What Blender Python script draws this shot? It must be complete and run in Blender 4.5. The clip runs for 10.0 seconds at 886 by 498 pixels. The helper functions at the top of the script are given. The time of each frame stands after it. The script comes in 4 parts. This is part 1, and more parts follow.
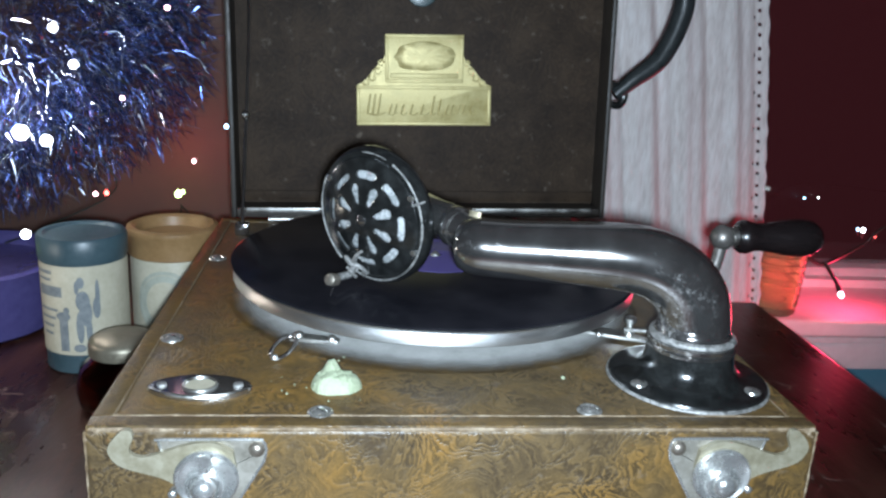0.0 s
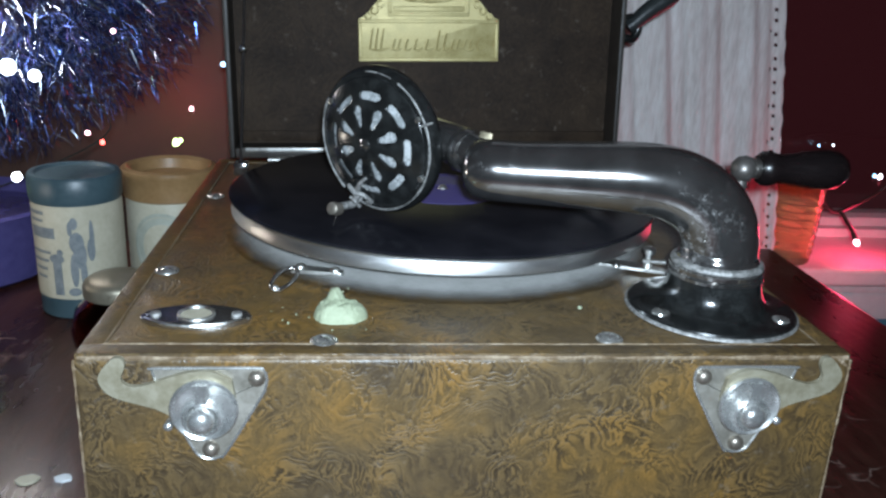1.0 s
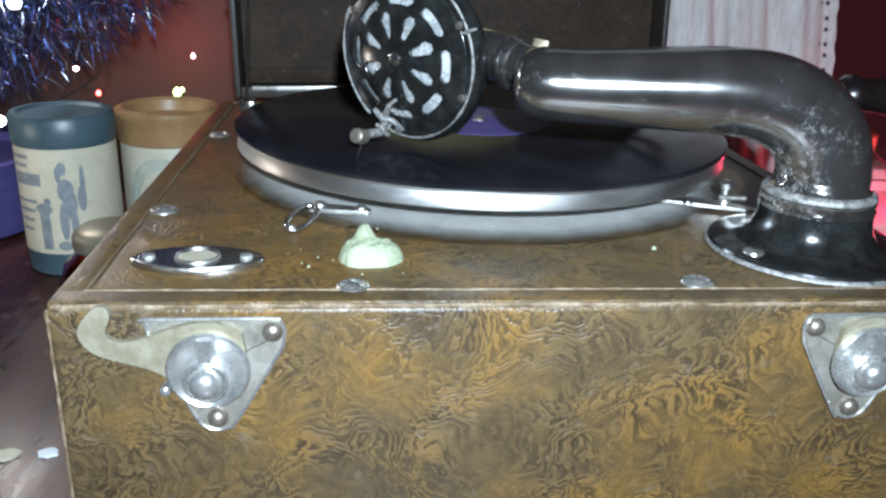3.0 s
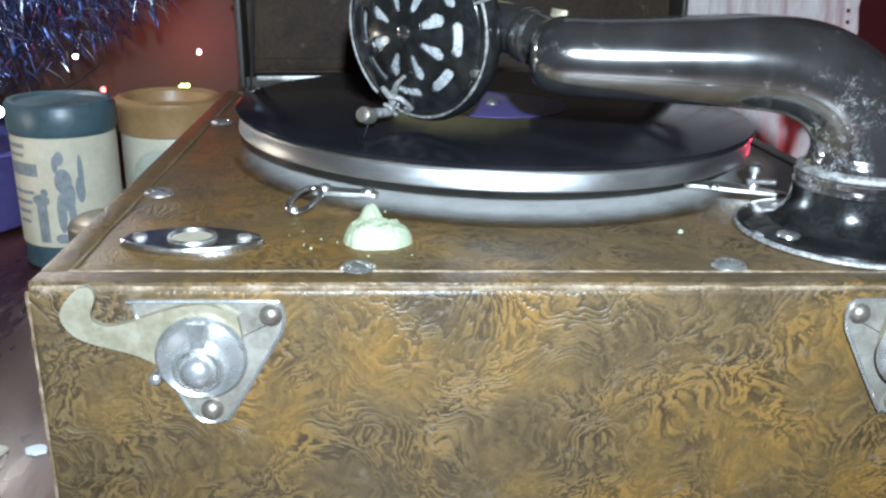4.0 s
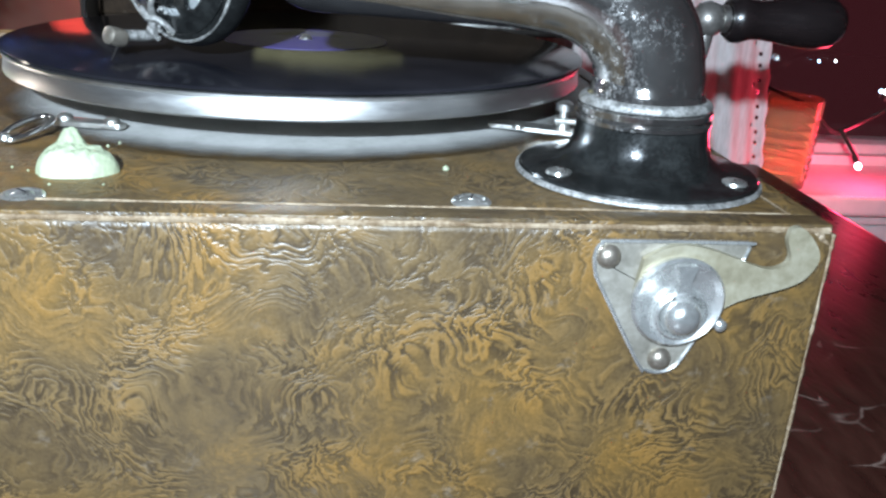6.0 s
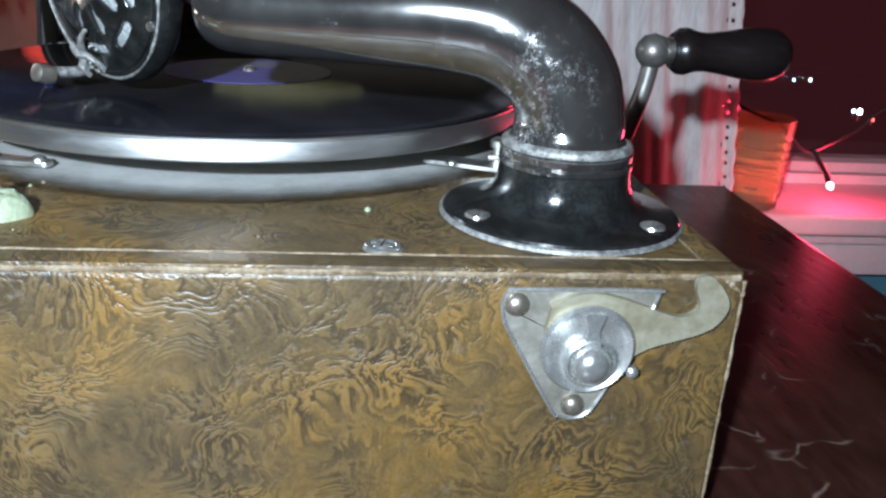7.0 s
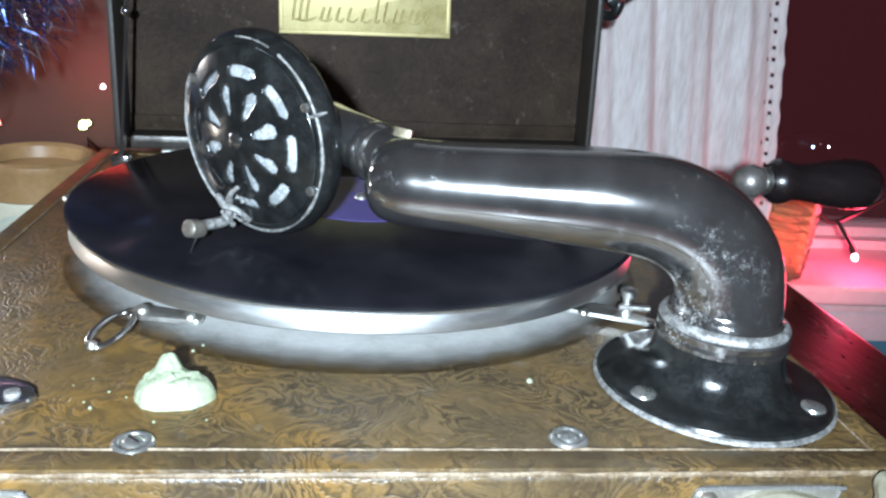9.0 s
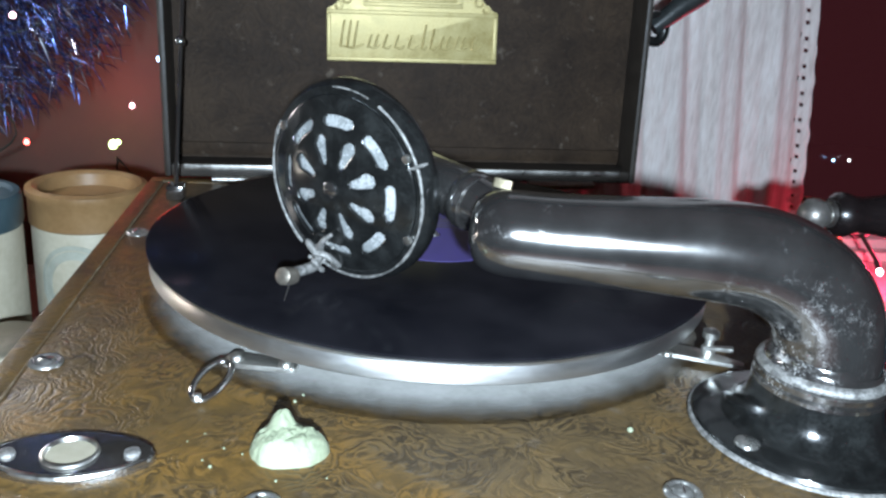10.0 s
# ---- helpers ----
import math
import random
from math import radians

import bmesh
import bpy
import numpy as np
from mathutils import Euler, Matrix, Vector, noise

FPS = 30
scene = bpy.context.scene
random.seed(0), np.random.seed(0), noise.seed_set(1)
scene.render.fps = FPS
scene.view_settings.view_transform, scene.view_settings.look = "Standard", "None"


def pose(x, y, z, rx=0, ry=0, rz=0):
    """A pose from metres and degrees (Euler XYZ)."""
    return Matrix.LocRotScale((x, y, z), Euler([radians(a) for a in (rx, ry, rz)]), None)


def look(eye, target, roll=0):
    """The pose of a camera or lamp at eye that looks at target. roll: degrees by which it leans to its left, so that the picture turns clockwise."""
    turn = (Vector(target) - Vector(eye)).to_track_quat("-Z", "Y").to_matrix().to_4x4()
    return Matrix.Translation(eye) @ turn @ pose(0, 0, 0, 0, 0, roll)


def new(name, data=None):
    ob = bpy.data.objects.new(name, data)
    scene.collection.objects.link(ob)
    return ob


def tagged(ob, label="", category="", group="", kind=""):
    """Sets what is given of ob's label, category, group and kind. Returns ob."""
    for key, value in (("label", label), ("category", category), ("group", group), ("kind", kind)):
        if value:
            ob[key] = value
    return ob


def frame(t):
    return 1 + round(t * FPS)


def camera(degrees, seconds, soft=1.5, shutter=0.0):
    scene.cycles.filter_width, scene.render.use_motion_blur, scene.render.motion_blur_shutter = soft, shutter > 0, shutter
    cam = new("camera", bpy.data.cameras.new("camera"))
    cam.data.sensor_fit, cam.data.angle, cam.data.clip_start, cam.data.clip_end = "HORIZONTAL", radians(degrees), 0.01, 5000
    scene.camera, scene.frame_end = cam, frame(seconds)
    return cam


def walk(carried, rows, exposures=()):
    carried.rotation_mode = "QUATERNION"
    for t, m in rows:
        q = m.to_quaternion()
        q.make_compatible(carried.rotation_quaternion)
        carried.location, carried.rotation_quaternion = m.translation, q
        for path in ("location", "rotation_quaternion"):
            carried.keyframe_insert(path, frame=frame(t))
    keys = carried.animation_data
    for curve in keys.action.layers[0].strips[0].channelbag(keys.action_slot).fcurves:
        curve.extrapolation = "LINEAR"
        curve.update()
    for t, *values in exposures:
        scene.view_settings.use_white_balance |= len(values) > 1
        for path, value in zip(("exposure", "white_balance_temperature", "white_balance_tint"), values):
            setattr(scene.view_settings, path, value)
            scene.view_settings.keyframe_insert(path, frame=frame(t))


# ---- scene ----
cam = camera(56.9, 10.0, 2.5)
PATH = [
    (0, (-0.05, -0.304, 0.261), (0.169, 1.606, -0.289), 3.2),
    (0.5, (-0.05, -0.299, 0.25), (0.16, 1.599, -0.343), 3.1),
    (1, (-0.05, -0.288, 0.236), (0.163, 1.599, -0.393), 2.8),
    (1.5, (-0.043, -0.265, 0.217), (0.219, 1.612, -0.421), 3.0),
    (2, (-0.045, -0.243, 0.2), (0.252, 1.62, -0.466), 3.6),
    (2.5, (-0.051, -0.238, 0.201), (0.202, 1.624, -0.483), 3.0),
    (2.7, (-0.056, -0.237, 0.203), (0.173, 1.622, -0.496), 2.7),
    (3.8, (-0.061, -0.225, 0.192), (0.091, 1.649, -0.490), 1.4),
    (4, (-0.058, -0.22, 0.187), (0.116, 1.653, -0.492), 2.0),
    (4.5, (-0.038, -0.205, 0.175), (0.141, 1.663, -0.516), 2.0),
    (5, (-0.022, -0.201, 0.17), (0.155, 1.657, -0.549), 2.4),
    (5.5, (0.002, -0.2, 0.166), (0.193, 1.655, -0.555), 2.8),
    (6, (0.025, -0.199, 0.165), (0.231, 1.657, -0.552), 3.1),
    (6.2, (0.031, -0.198, 0.165), (0.240, 1.657, -0.553), 3.1),
    (7.3, (0.050, -0.196, 0.184), (0.274, 1.668, -0.507), 3.7),
    (7.5, (0.046, -0.193, 0.190), (0.278, 1.670, -0.498), 4.1),
    (8, (0.027, -0.189, 0.202), (0.26, 1.68, -0.47), 4.3),
    (8.5, (0.009, -0.182, 0.21), (0.261, 1.685, -0.46), 4.6),
    (9, (-0.013, -0.179, 0.22), (0.262, 1.691, -0.434), 4.7),
    (9.5, (-0.03, -0.175, 0.227), (0.258, 1.694, -0.427), 4.8),
    (10, (-0.048, -0.171, 0.233), (0.242, 1.698, -0.418), 4.6),
]
EXPOSURES = [(0.0, 0.0), (0.6, -0.38), (1.2, -0.36), (2.0, 0.08), (2.5, 0.05), (4.0, 0.26), (4.5, 0.24), (5.0, 0.05), (6.0, 0.36), (7.5, -0.04), (8.2, 0.10), (9.0, 0.55), (9.5, 0.42), (10.0, 0.25)]
walk(cam, [(t, look(eye, target, roll)) for t, eye, target, roll in PATH], EXPOSURES)

# ---- world and lamps ----
world = bpy.data.worlds.new("night_room")
scene.world = world
world.use_nodes = True
world.node_tree.nodes["Background"].inputs[0].default_value = (0.010, 0.008, 0.014, 1)
world.node_tree.nodes["Background"].inputs[1].default_value = 0.3


def lamp(name, at, watts, colour, radius):
    data = bpy.data.lights.new(name, "POINT")
    data.energy, data.color, data.shadow_soft_size = watts, colour, radius
    ob = new(name, data)
    ob.location = at
    return ob


# the torch of the phone that films, and the glow of the fairy lights
beam = bpy.data.lights.new("torch", "SPOT")
beam.energy, beam.color, beam.shadow_soft_size = 20.5, (0.75, 0.93, 1.11), 0.007
beam.spot_size, beam.spot_blend = radians(130), 1.0
torch = new("torch", beam)
torch.matrix_world = look((-0.044, -0.318, 0.256), (0.0, 0.10, 0.13))
lamp("red_fairy_glow_sill", (0.55, 0.572, -0.012), 0.58, (1.0, 0.04, 0.12), 0.02)
lamp("red_fairy_glow_room", (0.47, 0.445, -0.030), 0.36, (1.0, 0.05, 0.10), 0.03)
lamp("red_fairy_glow_wall", (-0.24, 0.60, 0.10), 0.12, (1.0, 0.08, 0.06), 0.03)
lamp("white_fairy_glow_tree", (-0.320, 0.312, 0.200), 0.75, (1.0, 0.95, 0.92), 0.02)
lamp("white_fairy_glow_table", (-0.330, 0.200, 0.085), 0.13, (1.0, 0.90, 0.80), 0.012)


# ---- materials ----
def shader(name):
    m = bpy.data.materials.new(name)
    m.use_nodes = True
    t = m.node_tree
    return m, t, t.nodes["Principled BSDF"]


def node(t, kind, **given):
    n = t.nodes.new(kind)
    for k, v in given.items():
        if k in n.inputs:
            n.inputs[k].default_value = v
    return n


def coords(t, scale=(1, 1, 1)):
    c, mp = t.nodes.new("ShaderNodeTexCoord"), t.nodes.new("ShaderNodeMapping")
    mp.inputs["Scale"].default_value = scale
    mp.inputs["Location"].default_value = (3.71, 5.13, 2.37)
    t.links.new(c.outputs["Object"], mp.inputs["Vector"])
    return mp.outputs["Vector"]


def noise_of(t, vec, scale, detail=3.0, rough=0.55, distort=0.0):
    n = node(t, "ShaderNodeTexNoise", Scale=scale, Detail=detail, Roughness=rough, Distortion=distort)
    t.links.new(vec, n.inputs["Vector"])
    return n.outputs["Fac"]


def ramp(t, fac, stops):
    r = t.nodes.new("ShaderNodeValToRGB")
    e = r.color_ramp.elements
    while len(e) < len(stops):
        e.new(0.5)
    for q, (p, c) in zip(e, stops):
        q.position, q.color = p, (*c, 1)
    t.links.new(fac, r.inputs["Fac"])
    return r.outputs["Color"]


def maths(t, op, a, b=None, c=None):
    n = t.nodes.new("ShaderNodeMath")
    n.operation = op
    for i, v in enumerate((a, b, c)):
        if v is None:
            continue
        if isinstance(v, (int, float)):
            n.inputs[i].default_value = v
        else:
            t.links.new(v, n.inputs[i])
    return n.outputs[0]


def mixed(t, fac, a, b):
    n = t.nodes.new("ShaderNodeMix")
    n.data_type = "RGBA"
    for i, v in ((0, fac), (6, a), (7, b)):
        if isinstance(v, (int, float)):
            n.inputs[i].default_value = v
        elif isinstance(v, tuple):
            n.inputs[i].default_value = (*v, 1)
        else:
            t.links.new(v, n.inputs[i])
    return n.outputs[2]


def bump(t, b, height, strength, distance):
    n = node(t, "ShaderNodeBump", Strength=strength, Distance=distance)
    t.links.new(height, n.inputs["Height"])
    t.links.new(n.outputs["Normal"], b.inputs["Normal"])


def plain(name, stops, scale=60, rough=(0.4, 0.6), metal=0.0, relief=0.2, depth=0.0004, stretch=(1, 1, 1), coat=0.0, fine=6.0):
    """A surface with stains at one scale and grain at a finer one."""
    m, t, b = shader(name)
    v = coords(t, stretch)
    big, small = noise_of(t, v, scale, 4), noise_of(t, v, scale * fine, 3)
    both = maths(t, "MULTIPLY_ADD", small, 0.4, maths(t, "MULTIPLY", big, 0.7))
    t.links.new(ramp(t, both, [(0.3 + 0.4 * i / max(1, len(stops) - 1), c) for i, c in enumerate(stops)]), b.inputs["Base Color"])
    r = node(t, "ShaderNodeMapRange")
    r.inputs[1].default_value, r.inputs[2].default_value = 0.35, 0.7
    r.inputs[3].default_value, r.inputs[4].default_value = rough
    t.links.new(both, r.inputs[0])
    t.links.new(r.outputs[0], b.inputs["Roughness"])
    b.inputs["Metallic"].default_value = metal
    b.inputs["Coat Weight"].default_value = coat
    if relief:
        bump(t, b, small, relief, depth)
    return m


def burl(name, dark, mid, light, rough=0.34, drawn=1.0):
    """Leathercloth embossed with a swirling burl figure: wavy contour veins round eyes."""
    m, t, b = shader(name)
    v = coords(t)
    warp = node(t, "ShaderNodeTexNoise", Scale=34.0, Detail=2.0, Roughness=0.45)
    t.links.new(v, warp.inputs["Vector"])
    add = t.nodes.new("ShaderNodeVectorMath")
    add.operation = "MULTIPLY_ADD"
    t.links.new(warp.outputs["Color"], add.inputs[0])
    add.inputs[1].default_value = (0.050, 0.050, 0.050)
    t.links.new(v, add.inputs[2])
    w = add.outputs[0]
    crumbs = noise_of(t, v, 900, 3)
    strands = noise_of(t, w, 300, 2.5, 0.55)
    patch = noise_of(t, v, 34, 2.5, 0.55)
    broad = noise_of(t, v, 8, 2, 0.5)
    # contour lines of a slow field, ragged by a finer one
    field = maths(t, "MULTIPLY_ADD", strands, 0.14, noise_of(t, w, 27, 1.5, 0.45))
    figure = maths(t, "MULTIPLY_ADD", maths(t, "SINE", maths(t, "MULTIPLY", field, 118.0)), 0.5, 0.5)
    loud = ramp(t, noise_of(t, v, 38, 2.0), [(0.38, (0.05 * drawn,) * 3), (0.62, (0.95 * drawn,) * 3)])
    figure = maths(t, "MULTIPLY_ADD", maths(t, "SUBTRACT", figure, 0.5), loud, 0.5)
    shade = maths(t, "MULTIPLY_ADD", figure, 0.34, maths(t, "MULTIPLY_ADD", strands, 0.42, maths(t, "MULTIPLY_ADD", crumbs, 0.22, maths(t, "MULTIPLY_ADD", patch, 0.50, -0.24))))
    cloth = ramp(t, shade, [(0.34, dark), (0.50, mid), (0.68, light)])
    ochre = ramp(t, shade, [(0.32, (mid[0] * 0.72, mid[1] * 0.66, mid[2] * 0.55)), (0.50, (mid[0] * 1.25, mid[1] * 1.08, mid[2] * 0.62)), (0.68, (light[0] * 1.45, light[1] * 1.16, light[2] * 0.60))])
    cloth = mixed(t, maths(t, "MULTIPLY", ramp(t, maths(t, "MULTIPLY_ADD", broad, 0.55, maths(t, "MULTIPLY", patch, 0.45)), [(0.44, (0, 0, 0)), (0.60, (1, 1, 1))]), 0.80 * drawn), cloth, ochre)
    vein = maths(t, "MULTIPLY", ramp(t, figure, [(0.10, (0.8, 0.8, 0.8)), (0.30, (0, 0, 0))]), ramp(t, noise_of(t, v, 60, 2.5), [(0.42, (0, 0, 0)), (0.58, (0.85, 0.85, 0.85))]))
    cloth = mixed(t, vein, cloth, (dark[0] * 0.55, dark[1] * 0.55, dark[2] * 0.55))
    scuff = ramp(t, noise_of(t, v, 90, 5, 0.7), [(0.60, (0, 0, 0)), (0.75, (0.45, 0.45, 0.45))])
    t.links.new(mixed(t, scuff, cloth, (0.22, 0.18, 0.14)), b.inputs["Base Color"])
    t.links.new(maths(t, "MULTIPLY_ADD", crumbs, 0.3, rough - 0.1), b.inputs["Roughness"])
    bump(t, b, maths(t, "MULTIPLY_ADD", figure, 0.75, maths(t, "MULTIPLY_ADD", strands, 0.75, maths(t, "MULTIPLY", crumbs, 0.12))), 0.32, 0.0011)
    return m


def glow(name, colour, strength):
    m, t, b = shader(name)
    b.inputs["Base Color"].default_value = (*colour, 1)
    b.inputs["Emission Color"].default_value = (*colour, 1)
    b.inputs["Emission Strength"].default_value = strength
    return m


def glass(name, colour, rough=0.03, ior=1.48):
    m, t, b = shader(name)
    b.inputs["Base Color"].default_value = (*colour, 1)
    b.inputs["Transmission Weight"].default_value = 1.0
    b.inputs["IOR"].default_value = ior
    t.links.new(maths(t, "MULTIPLY_ADD", noise_of(t, coords(t), 120, 3), 0.05, rough), b.inputs["Roughness"])
    return m


def pitted(name):
    """Old nickel plate: dark gloss with pale, flaking, pitted patches, worst inside the elbow."""
    m, t, b = shader(name)
    v = coords(t)
    tone, where = noise_of(t, v, 60, 4), noise_of(t, v, 90, 4, 0.65)
    flakes, spots = noise_of(t, coords(t, (1.0, 1.0, 0.6)), 560, 4.0, 0.7, 1.2), noise_of(t, v, 1700, 2.5, 0.7)
    c = t.nodes.new("ShaderNodeTexCoord")
    far = t.nodes.new("ShaderNodeVectorMath")
    far.operation = "DISTANCE"
    far.inputs[1].default_value = (0.094, 0.044, 0.130)
    t.links.new(c.outputs["Object"], far.inputs[0])
    elbow = ramp(t, far.outputs["Value"], [(0.006, (1, 1, 1)), (0.036, (0, 0, 0))])
    area = ramp(t, maths(t, "MULTIPLY_ADD", elbow, 0.33, where), [(0.61, (0, 0, 0)), (0.86, (0.85, 0.85, 0.85))])
    grit = ramp(t, maths(t, "MULTIPLY_ADD", flakes, 0.65, maths(t, "MULTIPLY", spots, 0.35)), [(0.49, (0, 0, 0)), (0.62, (1, 1, 1))])
    mask = maths(t, "MULTIPLY", area, grit)
    t.links.new(mixed(t, mask, ramp(t, tone, [(0.3, (0.36, 0.345, 0.335)), (0.7, (0.54, 0.53, 0.515))]), (0.76, 0.745, 0.72)), b.inputs["Base Color"])
    t.links.new(maths(t, "MULTIPLY_ADD", mask, 0.36, maths(t, "MULTIPLY_ADD", tone, 0.10, 0.075)), b.inputs["Roughness"])
    t.links.new(maths(t, "MULTIPLY_ADD", mask, -0.35, 0.96), b.inputs["Metallic"])
    bump(t, b, maths(t, "MULTIPLY_ADD", mask, 1.0, maths(t, "MULTIPLY", tone, 0.15)), 0.12, 0.0003)
    return m


def scratched(material):
    """Pale hairline scratches over a varnished surface."""
    t = material.node_tree
    b = t.nodes["Principled BSDF"]
    old = b.inputs["Base Color"].links[0].from_socket
    v = coords(t, (1.0, 1.6, 1.0))
    warp = node(t, "ShaderNodeTexNoise", Scale=26.0, Detail=2.0)
    t.links.new(v, warp.inputs["Vector"])
    add = t.nodes.new("ShaderNodeVectorMath")
    add.operation = "MULTIPLY_ADD"
    t.links.new(warp.outputs["Color"], add.inputs[0])
    add.inputs[1].default_value = (0.05, 0.05, 0.05)
    t.links.new(v, add.inputs[2])
    cells = node(t, "ShaderNodeTexVoronoi", Scale=17.0)
    cells.feature = "DISTANCE_TO_EDGE"
    t.links.new(add.outputs[0], cells.inputs["Vector"])
    line = ramp(t, cells.outputs["Distance"], [(0.0, (1, 1, 1)), (0.022, (0, 0, 0))])
    mask = ramp(t, noise_of(t, v, 30, 3), [(0.54, (0, 0, 0)), (0.64, (0.55, 0.55, 0.55))])
    both = maths(t, "MULTIPLY", line, mask)
    t.links.new(mixed(t, both, old, (0.34, 0.24, 0.20)), b.inputs["Base Color"])


def feathered(material, centre, inner, outer):
    """A pale layer of painted bounce light that thins out, unevenly, towards its rim."""
    t = material.node_tree
    b = t.nodes["Principled BSDF"]
    c = t.nodes.new("ShaderNodeTexCoord")
    far = t.nodes.new("ShaderNodeVectorMath")
    far.operation = "DISTANCE"
    far.inputs[1].default_value = centre
    t.links.new(c.outputs["Object"], far.inputs[0])
    uneven = maths(t, "MULTIPLY_ADD", noise_of(t, coords(t), 90, 4, 0.6), 0.008, maths(t, "SUBTRACT", far.outputs["Value"], 0.005))
    t.links.new(ramp(t, uneven, [(inner, (0.85, 0.85, 0.85)), (outer, (0, 0, 0))]), b.inputs["Alpha"])


def vinyl():
    m, t, b = shader("shellac")
    c = t.nodes.new("ShaderNodeTexCoord")
    r = t.nodes.new("ShaderNodeVectorMath")
    r.operation = "LENGTH"
    t.links.new(c.outputs["Object"], r.inputs[0])
    rings = maths(t, "SINE", maths(t, "MULTIPLY", r.outputs["Value"], 15000.0))
    bands = noise_of(t, c.outputs["Object"], 25, 4)
    t.links.new(ramp(t, bands, [(0.3, (0.006, 0.006, 0.008)), (0.7, (0.016, 0.015, 0.018))]), b.inputs["Base Color"])
    t.links.new(maths(t, "MULTIPLY_ADD", bands, 0.06, 0.11), b.inputs["Roughness"])
    bump(t, b, rings, 0.03, 0.0001)
    b.inputs["Specular IOR Level"].default_value = 0.07
    b.inputs["Anisotropic"].default_value = 0.7
    b.inputs["Anisotropic Rotation"].default_value = 0.25
    tan = t.nodes.new("ShaderNodeTangent")
    tan.direction_type, tan.axis = "RADIAL", "Z"
    t.links.new(tan.outputs["Tangent"], b.inputs["Tangent"])
    return m


def lace():
    m, t, b = shader("lace_cloth")
    v = coords(t, (1, 1, 0.16))
    weave = noise_of(t, v, 420, 3)
    folds = noise_of(t, v, 55, 3)
    shade = maths(t, "MULTIPLY_ADD", weave, 0.45, maths(t, "MULTIPLY_ADD", folds, 0.25, maths(t, "MULTIPLY", noise_of(t, v, 170, 3), 0.3)))
    cloth = ramp(t, shade, [(0.34, (0.70, 0.62, 0.59)), (0.50, (0.86, 0.79, 0.76)), (0.64, (0.97, 0.92, 0.90))])
    t.links.new(cloth, b.inputs["Base Color"])
    thin, both = t.nodes.new("ShaderNodeBsdfTranslucent"), t.nodes.new("ShaderNodeMixShader")
    t.links.new(cloth, thin.inputs["Color"])
    both.inputs[0].default_value = 0.25
    t.links.new(b.outputs[0], both.inputs[1])
    t.links.new(thin.outputs[0], both.inputs[2])
    t.links.new(both.outputs[0], t.nodes["Material Output"].inputs["Surface"])
    b.inputs["Roughness"].default_value = 0.85
    b.inputs["Transmission Weight"].default_value = 0.0
    bump(t, b, weave, 0.5, 0.0012)
    return m


BURL = burl("burl_leathercloth", (0.053, 0.0350, 0.0180), (0.091, 0.0600, 0.0275), (0.136, 0.088, 0.0380), 0.37)
LINING = burl("lid_lining", (0.016, 0.0095, 0.0058), (0.028, 0.0175, 0.0108), (0.046, 0.030, 0.0190), 0.58, 0.12)
LIDEDGE = plain("dark_edge_cloth", [(0.014, 0.011, 0.009), (0.034, 0.027, 0.021)], 120, (0.4, 0.6), relief=0.3)
LINING.node_tree.nodes["Principled BSDF"].inputs["Specular IOR Level"].default_value = 0.15
EDGE = plain("worn_edge_cloth", [(0.07, 0.045, 0.024), (0.16, 0.11, 0.065), (0.33, 0.26, 0.18)], 160, (0.4, 0.6), relief=0.4)
NICKEL = plain("nickel_plate", [(0.42, 0.41, 0.38), (0.70, 0.69, 0.65), (0.80, 0.79, 0.75)], 90, (0.26, 0.46), 1.0, 0.12, 0.0002)
PIPE = pitted("tarnished_nickel")
RIMMETAL = plain("brushed_nickel_rim", [(0.66, 0.655, 0.64), (0.80, 0.795, 0.78)], 40, (0.32, 0.40), 1.0, 0.04, 0.0001, (1, 1, 8))
SCREWMETAL = plain("dull_screw_metal", [(0.36, 0.35, 0.32), (0.55, 0.54, 0.51)], 150, (0.22, 0.36), 0.85, 0.1, 0.0002)
CLASPMETAL = plain("worn_clasp_plate", [(0.38, 0.38, 0.36), (0.52, 0.52, 0.50), (0.64, 0.64, 0.62)], 100, (0.18, 0.32), 0.80, 0.12, 0.0002)
CLASPPLATE = plain("dull_clasp_base", [(0.18, 0.165, 0.135), (0.27, 0.25, 0.21), (0.37, 0.345, 0.30)], 100, (0.3, 0.48), 0.5, 0.12, 0.0002)
BRASS = plain("faded_brass", [(0.20, 0.175, 0.115), (0.27, 0.24, 0.165), (0.34, 0.31, 0.23)], 120, (0.4, 0.55), 0.4, 0.15, 0.0002)
OLDBRASS = plain("old_brass", [(0.12, 0.10, 0.065), (0.25, 0.215, 0.145)], 150, (0.3, 0.45), 0.8)
STEEL = plain("dull_crank_steel", [(0.17, 0.155, 0.14), (0.30, 0.28, 0.26)], 130, (0.34, 0.5), 0.75, 0.15, 0.0002)
TEAL = plain("dark_teal_enamel", [(0.012, 0.030, 0.032), (0.03, 0.055, 0.058)], 120, (0.25, 0.4))
COPPER = plain("dull_copper", [(0.22, 0.19, 0.155), (0.38, 0.335, 0.28)], 150, (0.3, 0.45), 0.8)
LACQUER = plain("black_lacquer", [(0.006, 0.0062, 0.0062), (0.009, 0.0094, 0.0092), (0.018, 0.019, 0.0185)], 150, (0.10, 0.26), relief=0.08, coat=0.3)
WORNWHITE = plain("worn_pale_metal", [(0.045, 0.045, 0.043), (0.20, 0.195, 0.185), (0.46, 0.45, 0.43)], 420, (0.35, 0.6), 0.4, 0.5, 0.0006, fine=3.0)
